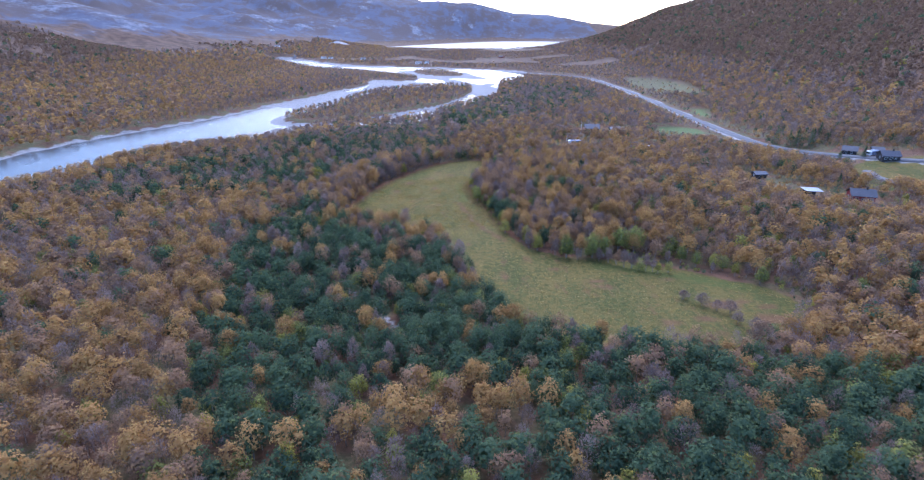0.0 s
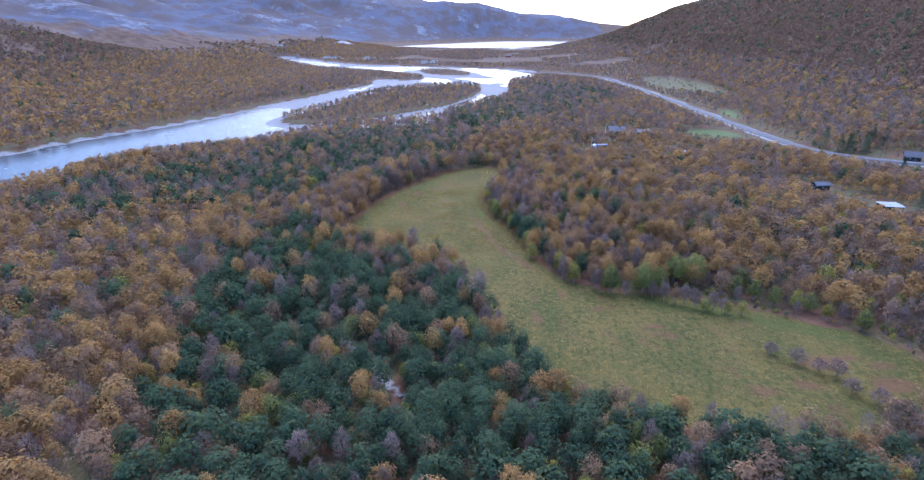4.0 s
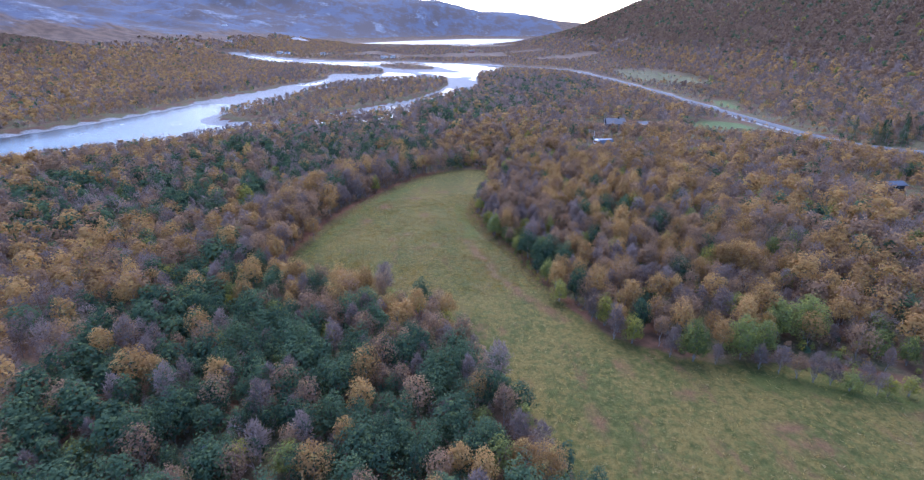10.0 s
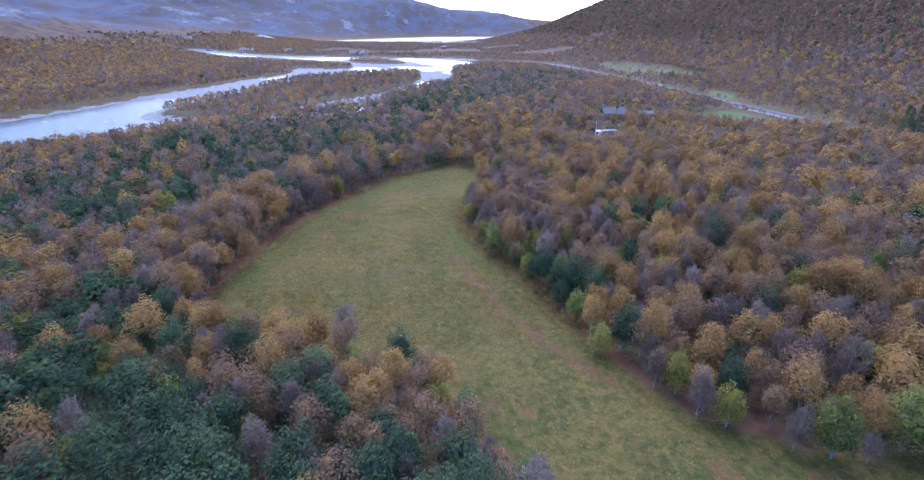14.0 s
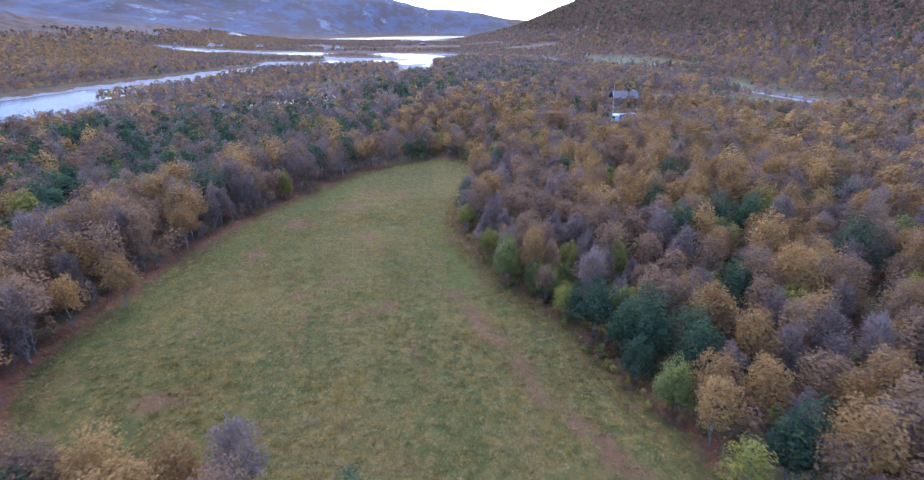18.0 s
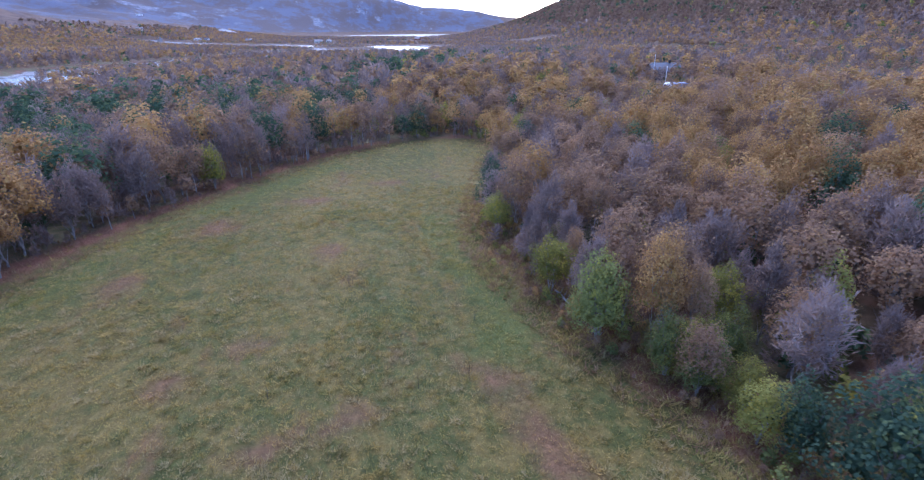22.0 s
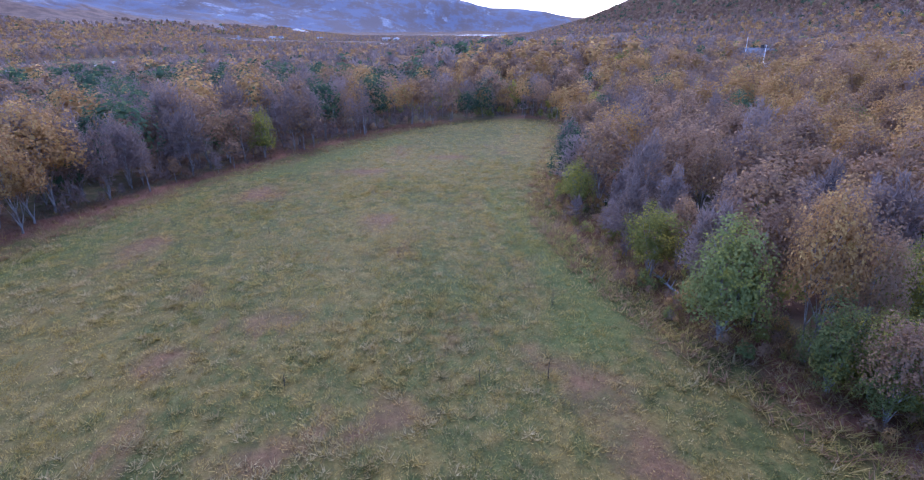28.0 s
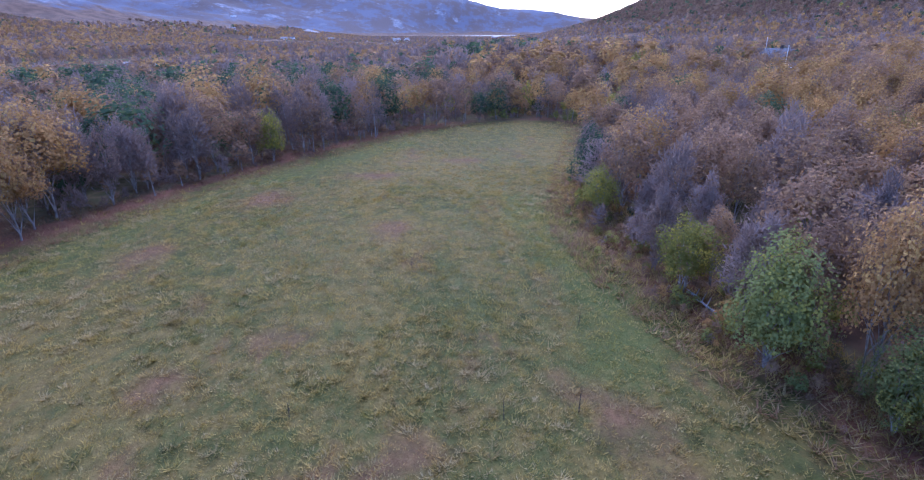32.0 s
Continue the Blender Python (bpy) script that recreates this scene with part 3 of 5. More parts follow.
def leaves(rng, kind, n, n_lump, size, jitter=0.38, loose=0.0):
    """Leaves of a billowing egg-shaped crown one metre high: middles and two half axes."""
    wide, base, uneven = SHAPE[kind]
    half = np.array([wide * rng.uniform(0.86, 1.14), wide * rng.uniform(0.86, 1.14), 0.5])
    waist = base + (1 - base) * rng.uniform(0.38, 0.5)
    k = np.arange(n_lump)
    lz = np.clip(-0.5 + 1.5 * (k + 0.5) / n_lump + rng.uniform(-0.1, 0.1, n_lump), -0.6, 0.99)
    la = k * 2.4 + rng.uniform(-0.5, 0.5, n_lump)
    lump = np.stack([np.sqrt(1 - lz ** 2) * np.cos(la), np.sqrt(1 - lz ** 2) * np.sin(la), lz], -1)
    proud = rng.uniform(1.08 - 1.6 * uneven, 1.08 + uneven, n_lump)
    d = rng.normal(size=(n, 3))
    d /= np.linalg.norm(d, axis=1)[:, None]
    low = d[:, 2] < rng.uniform(-0.95, -0.85 if base == 0 else -0.45, n)
    d[low] *= (1, 1, -1)
    dot = d @ lump.T
    best = dot.argmax(1)
    gap = np.arccos(np.clip(dot.max(1), -1, 1)) / (2.1 / np.sqrt(n_lump))
    swell = np.sqrt(np.clip(1 - gap ** 2, 0, 1)) * proud[best]
    relief = 0.36 + 0.5 * loose
    # a few great lobes, so that no crown is a plain egg
    bough = rng.normal(size=(5, 3)) * (1, 1, 0.8)
    bough /= np.linalg.norm(bough, axis=1)[:, None]
    pull = np.exp(3.5 * (d @ bough.T))
    great = (pull * rng.uniform(0.74, 1.2, 5)).sum(1) / pull.sum(1)
    r = (1 - relief + relief * swell) * rng.uniform(0.84, 1.06, n) * great
    spray = rng.random(n) < (0.4 if kind in ("orange", "rust", "bare") else 0.15) + loose
    r[spray] *= rng.uniform(0.72, 1.14, spray.sum())
    big = np.ones(n)
    if n > 50 and kind != "bare":
        core = rng.random(n) < (0.13 if kind in ("orange", "rust") else 0.18) * (1 - loose)
        r[core] = (0.95 - relief) * (0.95 + 0.2 * swell[core]) * rng.uniform(0.9, 1.05, core.sum())
        big[core] = 1.8
    tall = np.where(d[:, 2] > 0, 1 - waist, waist - base)
    if base < 0.03:
        foot = np.where(d[:, 2] < 0, np.sqrt(1 - np.abs(d[:, 2]) ** 3.5) / np.sqrt(1 - d[:, 2] ** 2 + 1e-6), 1.0)
        half = half[None, :2] * np.minimum(foot, 2.0)[:, None]
    else:
        half = np.repeat(half[None, :2], n, 0)
    p = np.stack([d[:, 0] * half[:, 0] * r, d[:, 1] * half[:, 1] * r, waist + d[:, 2] * tall * r], -1)
    if kind == "bare":
        p[:, :2] *= rng.uniform(0.55, 1.05, n)[:, None]
        way = d * 0.7 + (0, 0, 0.5) + rng.normal(size=(n, 3)) * 0.55
        e1 = way / np.linalg.norm(way, axis=1)[:, None] * size * 2.0
        e2 = np.cross(e1, rng.normal(size=(n, 3)))
        e2 = e2 / (np.linalg.norm(e2, axis=1)[:, None] + 1e-9) * size * 0.3
    else:
        nrm = d + (d - lump[best]) * (1.5 + 4 * loose) + (0, 0, 0.25) + rng.normal(size=(n, 3)) * jitter
        e1 = np.cross(nrm, rng.normal(size=(n, 3)))
        e1 = e1 / (np.linalg.norm(e1, axis=1)[:, None] + 1e-9) * size
        e2 = np.cross(nrm, e1)
        e2 = e2 / (np.linalg.norm(e2, axis=1)[:, None] + 1e-9) * size * 0.8
    s = (rng.uniform(0.65, 1.25, n) * big)[:, None]
    return p, e1 * s, e2 * s


def leaf_mesh(name, rng, kind, n, n_clump, size, jitter, loose):
    p, e1, e2 = leaves(rng, kind, n, n_clump, size, jitter, loose)
    v = np.stack([p - e1 * 0.5, p - e2 * 0.5 + e1 * 0.05, p + e1 * 0.5, p + e2 * 0.5 + e1 * 0.05], 1).reshape(-1, 3)
    return mesh_from(name, v, np.arange(4 * n).reshape(-1, 4), [LEAF[kind]])


def trunk_mesh(name, rng, kind, stems, limbs):
    """Bent tapered stems that grow from one root, with limbs grown out of them, for a tree one metre high."""
    verts, faces, sides = [], [], 5
    ang = np.arange(sides) * 2 * np.pi / sides

    def ring(p, r):
        verts.extend([(p[0] + r * np.cos(a), p[1] + r * np.sin(a), p[2]) for a in ang])
        return len(verts) - sides

    def skin(a, b):
        faces.extend([(a + k, a + (k + 1) % sides, b + (k + 1) % sides, b + k) for k in range(sides)])

    thick = 0.011 if stems == 1 else 0.015
    root = ring((0, 0, -0.03), thick * 1.25)
    mid, _ = clumps(rng, kind, max(limbs, 1))
    for s in range(stems):
        a = rng.uniform(0, 6.28)
        lean = np.array([np.cos(a), np.sin(a), 0]) * (0.04 if stems == 1 else 0.17)
        r0 = 0.0095 if stems == 1 else 0.0075
        last, rings = root, []
        for t in np.linspace(0.08, 1, 6):
            p = lean * t + rng.normal(size=3) * (0.011, 0.011, 0) + np.array([0, 0, t * 0.86])
            now = ring(p, r0 * (1.02 - 0.9 * t))
            skin(last, now)
            rings.append((p, now))
            last = now
        for j in range(s, limbs, stems):
            p, start = rings[int(np.clip(mid[j][2] * 5 - 1.2, 0, 4))]
            bend = ring(p * 0.62 + mid[j] * 0.38 + (0, 0, 0.015), 0.0028)
            skin(start, bend)
            skin(bend, ring(mid[j], 0.0008))
    return mesh_from(name, np.array(verts), np.array(faces), [BARK], smooth_shade=True)


LOOKS = {
    "orange": ("birch_tree", "slender birch with ochre-orange autumn leaves", "autumn birches"),
    "rust": ("russet_birch", "birch with thinning rust-brown autumn leaves", "russet birches"),
    "bare": ("bare_birch", "leafless birch with a haze of purple-grey twigs", "bare birches"),
    "alder": ("alder_tree", "rounded alder with dense dark green leaves", "green alders"),
    "willow": ("willow_tree", "broad willow with grey-green leaves down to the ground", "willows"),
    "yellow": ("willow_tree", "bushy young tree with yellow-green leaves", "yellow-green trees"),
}
FINE = {"orange": (2600, 26, 0.027), "rust": (2100, 24, 0.026), "bare": (1700, 20, 0.036), "alder": (3000, 24, 0.030),
        "willow": (3800, 30, 0.031), "yellow": (2800, 26, 0.031)}
HERO = {"orange": (4600, 26, 0.0205), "rust": (3600, 24, 0.0200), "bare": (3000, 20, 0.031), "alder": (5600, 26, 0.0225),
        "willow": (7600, 34, 0.0215), "yellow": (5000, 26, 0.0225)}
MID = {"orange": (1050, 20, 0.036), "rust": (850, 20, 0.035), "bare": (850, 14, 0.042), "alder": (1150, 20, 0.041),
       "willow": (1300, 24, 0.042), "yellow": (1000, 20, 0.042)}
PLAIN = {"orange": (330, 16, 0.060), "rust": (280, 16, 0.058), "bare": (380, 12, 0.054), "alder": (420, 16, 0.063),
         "willow": (460, 20, 0.064), "yellow": (380, 16, 0.062)}
rng = np.random.default_rng(7)
STOCK = {}
for kind in LOOKS:
    for grade, spec, count in (("hero", HERO, 2), ("fine", FINE, 3), ("mid", MID, 3), ("plain", PLAIN, 4)):
        for k in range(count):
            n, nc, size = spec[kind]
            stems = {"willow": 5, "yellow": 4, "alder": 3}.get(kind, 1 if k % 3 else 2)
            STOCK[kind, grade, k] = (trunk_mesh("trunk", rng, kind, stems, 12 if grade in ("hero", "fine") else 5 if grade == "mid" else 2),
                                     leaf_mesh("crown", rng, kind, n, nc, size, (0.6 if grade in ("hero", "fine") else 0.42) * (0.75 if kind in ("alder", "willow") else 1.0), {"hero": 0.22, "fine": 0.18, "mid": 0.08}.get(grade, 0.0)))
FIRST = {}


def plant(kind, grade, k, x, y, h, wide, turn, label=""):
    """One tree with its trunk and crown."""
    m = pose(x, y, ground_z(x, y) - 0.05, 0, 0, turn) @ Matrix.Diagonal((h * wide, h * wide, h, 1))
    name, text, group = LOOKS[kind]
    if (kind, grade, k) in FIRST:
        ob = copy_thing(FIRST[kind, grade, k], Matrix())
        ob.matrix_basis = m
    else:
        ob = FIRST[kind, grade, k] = tagged(new(name), text, "tree", group)
        for n, me in zip(("trunk", "crown"), STOCK[kind, grade, k]):
            o = new(n, me)
            o.parent = ob
        ob.matrix_basis = m
    return tagged(ob, label)


# the trees that stand out along the meadow: kind, x, y, height, width, label
MARKED = [
    ("willow", 6.4, 209.6, 6.9, 0.95, "broad green willow turning yellow at the meadow's edge"),
    ("yellow", 5.6, 216.8, 4.9, 1.15, "many-stemmed yellow-green shrub tree leaning over the grass"),
    ("orange", 9.3, 207.6, 8.4, 0.66, "tall birch with brown-yellow leaves behind the green willow"),
    ("rust", 11.2, 209.5, 8.2, 0.9, ""), ("yellow", 10.4, 205.0, 4.2, 0.95, ""), ("willow", 12.6, 205.2, 4.4, 0.9, ""), ("rust", 11.4, 207.0, 7.0, 0.6, "slim russet birch beside the green willow"),
    ("rust", 9.4, 203.0, 5.2, 0.95, "low russet birch leaning out of the wood"), ("willow", 10.0, 203.6, 4.0, 1.0, ""), ("willow", 8.9, 205.4, 4.6, 0.85, "green bush at the foot of a birch"), ("yellow", 11.4, 201.6, 3.6, 1.0, ""),
    ("yellow", 4.3, 230.0, 4.6, 1.0, "olive-green bush beside the narrow meadow end"),
    ("bare", 7.2, 227.5, 4.4, 1.2, ""), ("bare", 5.2, 223.5, 3.0, 1.4, ""), ("bare", 10.5, 218.0, 6.2, 1.0, ""),
    ("bare", 8.6, 221.5, 6.0, 1.0, ""), ("rust", 12.0, 224.0, 7.4, 0.9, ""), ("orange", 9.8, 237.5, 7.6, 1.15, "birch with a bright ochre crown"),
    ("alder", 11.6, 198.0, 4.6, 1.0, ""), ("alder", 13.9, 191.0, 6.4, 1.05, ""), ("alder", 17.0, 192.0, 6.8, 1.05, ""), ("alder", 19.4, 187.6, 6.6, 1.0, ""),
    ("willow", 16.0, 196.0, 5.6, 1.0, ""), ("alder", 13.2, 186.4, 4.6, 1.0, ""), ("alder", 12.6, 194.8, 6.9, 1.05, ""), ("alder", 15.6, 188.4, 6.7, 1.1, "dark green alder spreading over the meadow's edge"),
    ("willow", 14.4, 181.8, 5.2, 0.95, "fresh green low willow beside dark alders"), ("yellow", 10.6, 199.4, 3.9, 1.05, "olive-green bush before the dark alders"),
    ("orange", 16.8, 180.0, 6.6, 1.0, ""), ("alder", 18.2, 184.5, 6.4, 1.0, ""), ("orange", 15.2, 177.4, 6.6, 0.95, "birch with a pale ochre crown"),
    ("yellow", 14.8, 172.6, 4.8, 1.0, ""), ("alder", 18.2, 172.8, 7.8, 0.9, ""), ("orange", 21.4, 170.8, 8.6, 0.95, "birch with a glowing ochre crown"),
    ("yellow", 21.0, 163.2, 6.0, 0.95, "slim tree with bright yellow-green leaves"), ("bare", 21.2, 158.6, 6.8, 0.95, ""),
    ("yellow", 23.8, 157.0, 5.6, 1.0, "bright yellow-green young tree"), ("rust", 28.2, 156.0, 6.4, 0.9, ""), ("alder", 26.4, 160.5, 6.8, 1.0, ""),
    ("bare", 28.6, 152.6, 6.0, 1.0, ""), ("willow", 31.9, 151.2, 8.6, 0.82, "dense green willow by the meadow"), ("orange", 36.6, 152.2, 7.0, 0.9, ""),
    ("willow", 39.8, 151.2, 8.2, 0.9, "grey-green willow by the meadow"), ("willow", 43.4, 151.6, 7.6, 0.85, ""), ("bare", 35.2, 150.2, 3.8, 1.1, ""),
    ("willow", 49.0, 156.4, 8.4, 1.1, "wide dark green willow"), ("willow", 54.0, 156.2, 8.2, 1.15, "wide dark green willow"),
    ("willow", 62.0, 150.0, 5.6, 1.0, ""), ("willow", 65.6, 147.8, 6.0, 0.9, ""), ("willow", 69.0, 145.0, 5.6, 0.9, ""), ("yellow", 73.0, 143.4, 5.4, 0.9, ""),
    ("willow", 75.6, 142.0, 5.0, 0.9, ""), ("yellow", 77.2, 138.2, 4.6, 1.0, ""), ("willow", 82.2, 133.6, 5.6, 1.1, "big rounded bush with light green leaves"),
    ("bare", 80.0, 137.0, 4.4, 1.1, ""), ("orange", 79.6, 141.4, 7.4, 0.9, ""), ("bare", 61.0, 146.6, 5.0, 1.0, ""), ("bare", 72.0, 140.6, 3.6, 1.1, ""),
    ("bare", 41.2, 148.2, 4.6, 1.2, ""), ("bare", 43.6, 146.8, 5.2, 1.1, ""), ("rust", 45.7, 145.6, 4.4, 1.15, ""), ("bare", 47.6, 144.4, 5.4, 1.1, ""),
    ("bare", 49.6, 143.4, 4.8, 1.25, ""), ("willow", 51.6, 142.0, 3.8, 1.0, ""), ("bare", 53.2, 141.6, 5.0, 1.15, ""), ("bare", 54.8, 140.8, 4.2, 1.2, ""), ("yellow", 56.2, 140.4, 3.6, 1.0, ""),
    ("yellow", 59.2, 140.2, 3.8, 1.05, "yellow-green bush at the end of a bare thicket"),
    ("bare", 57.3, 124.3, 2.9, 2.6, "low purple thicket standing in the grass"), ("bare", 60.6, 120.7, 3.2, 2.6, "low purple thicket standing in the grass"),
    ("bare", 65.9, 116.5, 3.2, 2.6, "low purple thicket standing in the grass"), ("bare", 65.4, 111.6, 3.0, 2.5, "low purple thicket standing in the grass"),
    ("bare", 67.9, 108.2, 3.3, 2.4, "low purple thicket standing in the grass"), ("bare", 63.4, 118.2, 2.8, 2.4, "low purple thicket standing in the grass"),
    ("yellow", -65.0, 237.0, 8.4, 1.15, "tall bush with pale yellow leaves among dark alders"), ("orange", 2.6, 126.4, 7.0, 0.9, "russet-gold birch on the point of the alder wood"),
    ("bare", 0.4, 133.0, 6.5, 0.9, ""), ("rust", -1.0, 138.0, 7.2, 0.9, ""), ("alder", 7.0, 123.0, 6.2, 1.1, ""), ("alder", 9.0, 117.5, 6.0, 1.1, ""),
    ("bare", -19.6, 176.2, 8.2, 1.0, "tall bare birch on the point of the wood"), ("orange", -23.2, 176.0, 7.4, 0.95, ""), ("orange", -29.0, 177.6, 7.2, 0.95, ""), ("alder", -12.4, 172.0, 6.4, 1.0, ""),
    ("orange", -40.0, 209.0, 6.8, 1.0, ""), ("orange", -44.0, 205.0, 6.5, 1.0, ""), ("orange", -38.6, 226.9, 7.4, 0.95, ""),
]
ZONES = {
    "alder_wood": outline([(-30, 40), (-47, 71), (-60, 102), (-72, 152), (-62, 206), (-46, 188), (-24, 156), (-4, 156), (8, 140), (13, 121), (17, 108), (27, 102), (62, 97),
                           (90, 86), (120, 40)]),
    "birch_tongue": outline([(-44, 178), (-18, 176), (-2, 167), (-2, 158), (-17, 151), (-34, 160)]),
    "birch_patch": outline([(-27, 72), (-4, 86), (9, 90), (14, 74), (-8, 64)]),
    "river_wood": outline([(-178, 225), (-120, 290), (-85, 350), (-34, 385), (10, 470), (45, 560), (60, 740), (136, 656), (139, 520), (74, 420), (0, 330),
                           (-14, 296), (-44, 262), (-62, 220), (-110, 205), (-150, 195)]),
}
HOMES = [(62, 299, 7), (82, 342, 10), (96, 340, 6), (101.7, 292, 3), (128.6, 227, 6), (136, 204, 7), (153, 198, 9), (204, 280, 8), (210, 261, 10), (211, 273, 6), (215, 274, 7), (-313, 1312, 30), (-227, 1298, 24), (-82, 1150, 26), (-489, 1512, 26), (-659, 2000, 30), (96, 1395, 26), (-465, 2120, 50),
         (-411, 1450, 20), (-445, 1576, 20), (-461, 1700, 20)]


def woods(spacing, x0, x1, y0, y1, seed):
    """Jittered places where trees can stand, with their kinds."""
    r = np.random.default_rng(seed)
    xs, ys = np.meshgrid(np.arange(x0, x1, spacing), np.arange(y0, y1, spacing))
    x = xs.ravel() + r.uniform(-0.48, 0.48, xs.size) * spacing
    y = ys.ravel() + r.uniform(-0.48, 0.48, xs.size) * spacing
    ok = (np.abs(x) < 0.98 * (y + 40) + 50)
    x, y = x[ok], y[ok]
    z = height(x, y)
    ok = (z > -0.75) & (signed(x, y, MEADOW) > 1.6) & (along(x, y, ROAD) > 6.5) & (along(x, y, STREAM) > 1.9) & (np.hypot(x + 40, y - 135.6) > 2.4)
    ok &= (signed(x, y, LAWN) > 1) & (signed(x, y, VERGE) > 1) & (signed(x, y, YARD) > 0) & ((signed(x, y, HAYFIELD) > 0) | (r.random(len(x)) < 0.22))
    for hx, hy, hr in HOMES:
        ok &= np.hypot(x - hx, y - hy) > hr
    if spacing > 3:
        ok &= ~((x > 28) & (x < 90) & (y > 120) & (y < 160) & (signed(x, y, MEADOW) < 5.5))
    for m in MARKED:
        ok &= np.hypot(x - m[1], y - m[2]) > 2.3
    x, y, z = x[ok], y[ok], z[ok]
    n = len(x)
    u = r.random(n)
    tint = fbm(x, y, 30, 2, 3)
    # shares of: orange, rust, bare, alder, willow, yellow
    share = np.tile([0.34, 0.30, 0.26, 0.05, 0.02, 0.03], (n, 1))
    share[:, 2] += 0.26 * smooth(0.45, 0.7, tint)
    share[:, 0] += 0.35 * smooth(0.5, 0.3, tint)
    # fewer bright crowns farther off: the mix stands in for dulling haze
    far = smooth(235, 330, y)[:, None]
    share[:] = share * (1 - far) + (share * 0.35 + np.array([0.04, 0.24, 0.32, 0.04, 0.01, 0.0])) * far
    west = smooth(-190, -240, x)[:, None]
    share[:] = share * (1 - west) + np.array([0.38, 0.36, 0.17, 0.05, 0.02, 0.02]) * west
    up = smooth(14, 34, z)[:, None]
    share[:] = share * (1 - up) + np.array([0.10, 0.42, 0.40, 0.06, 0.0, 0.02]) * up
    def zone(key, values, amount):
        w = (amount * smooth(3, -5, signed(x, y, ZONES[key])))[:, None]
        share[:] = share * (1 - w) + np.array(values) * w
    edge = (smooth(26, 12, signed(x, y, MEADOW)) * smooth(186, 200, y))[:, None]
    share[:] = share * (1 - edge) + np.array([0.09, 0.34, 0.47, 0.05, 0.02, 0.03]) * edge
    zone("alder_wood", [0.07, 0.07, 0.10, 0.66, 0.06, 0.04], 1.0)
    zone("birch_tongue", [0.19, 0.27, 0.18, 0.30, 0.01, 0.05], 1.0)
    zone("birch_patch", [0.45, 0.2, 0.2, 0.1, 0.0, 0.05], 1.0)
    zone("river_wood", [0.05, 0.11, 0.42, 0.38, 0.03, 0.01], 0.92)
    kind = (u[:, None] > np.cumsum(share / share.sum(1)[:, None], 1)).sum(1)
    kind = np.minimum(kind, 5)
    # birches up the slopes take the leaf with shade in its colour
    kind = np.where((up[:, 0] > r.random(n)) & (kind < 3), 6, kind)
    size = np.array([7.1, 6.9, 6.5, 6.5, 5.4, 5.2, 5.6])[kind] * r.uniform(0.72, 1.18, n)
    size *= 1 + 0.22 * smooth(26, 12, signed(x, y, MEADOW)) * smooth(-12, -26, x) * smooth(182, 196, y)
    river = signed(x, y, RIVER)
    size *= np.where(river > 0, 1 - 0.34 * smooth(20, 4, river) * smooth(-75, -120, x), 0.72)
    size *= 1 + 0.15 * smooth(45, 20, river) * (river > 0) * smooth(-100, -75, x) * smooth(450, 425, y)
    size *= 1 - 0.1 * smooth(70, 10, river) * (river > 0) * smooth(330, 420, y)
    size *= 1 - 0.52 * smooth(560, 900, y) * smooth(14, 7, z) * smooth(420, 250, np.abs(x + 20))
    size *= 0.42 + 0.58 * smooth(8, 38, along(x, y, ROAD))
    size *= np.where(signed(x, y, HAYFIELD) < 0, 0.45, 1.0)
    size *= 0.4 + 0.6 * smooth(10, 34, np.hypot((x - 140) * 0.7, y - 322))
    for hx, hy, hr in HOMES:
        size *= 0.45 + 0.55 * smooth(hr, hr + 19, np.hypot(x - hx, y - hy))
    return x, y, z, kind, size


KINDS = list(LEAF)
for m in MARKED:
    near = np.hypot(m[1] - 5, m[2] - np.clip(m[2], 165, 215)) < 50
    grade = "hero" if abs(m[1] - 8) < 9 and 199 < m[2] < 232 else "fine" if near else "mid"
    plant(m[0], grade, abs(int(m[1] * 7 + m[2])) % (2 if grade == "hero" else 3), m[1], m[2], m[3], m[4], m[1] * 77 % 360, m[5])

x, y, z, kind, size = woods(3.15, -250, 330, 30, 330, 11)
dm = signed(x, y, MEADOW)
reach = np.hypot(x + 2, y - np.clip(y, 140, 208))
order = np.argsort(reach)
single = np.zeros(len(x), bool)
count = {k: 0 for k in LOOKS}
for i in order:
    k = KINDS[kind[i]]
    if k in LOOKS and y[i] > 84 and count[k] < (150 if k in ("willow", "yellow") else 250):
        count[k] += 1
        single[i] = True
        near = np.hypot(x[i] - 5, y[i] - np.clip(y[i], 172, 205)) < 58 and dm[i] < (42 if x[i] > 0 else 16) and y[i] > 172
        grade = "hero" if abs(x[i] - 10) < 6.5 and 203 < y[i] < 222 else "fine" if near else "mid" if reach[i] < 70 else "plain"
        plant(k, grade, i % {"hero": 2, "fine": 3, "mid": 3, "plain": 4}[grade], x[i], y[i], size[i], 0.85 + 0.4 * ((i * 37) % 10) / 10, i * 53 % 360)


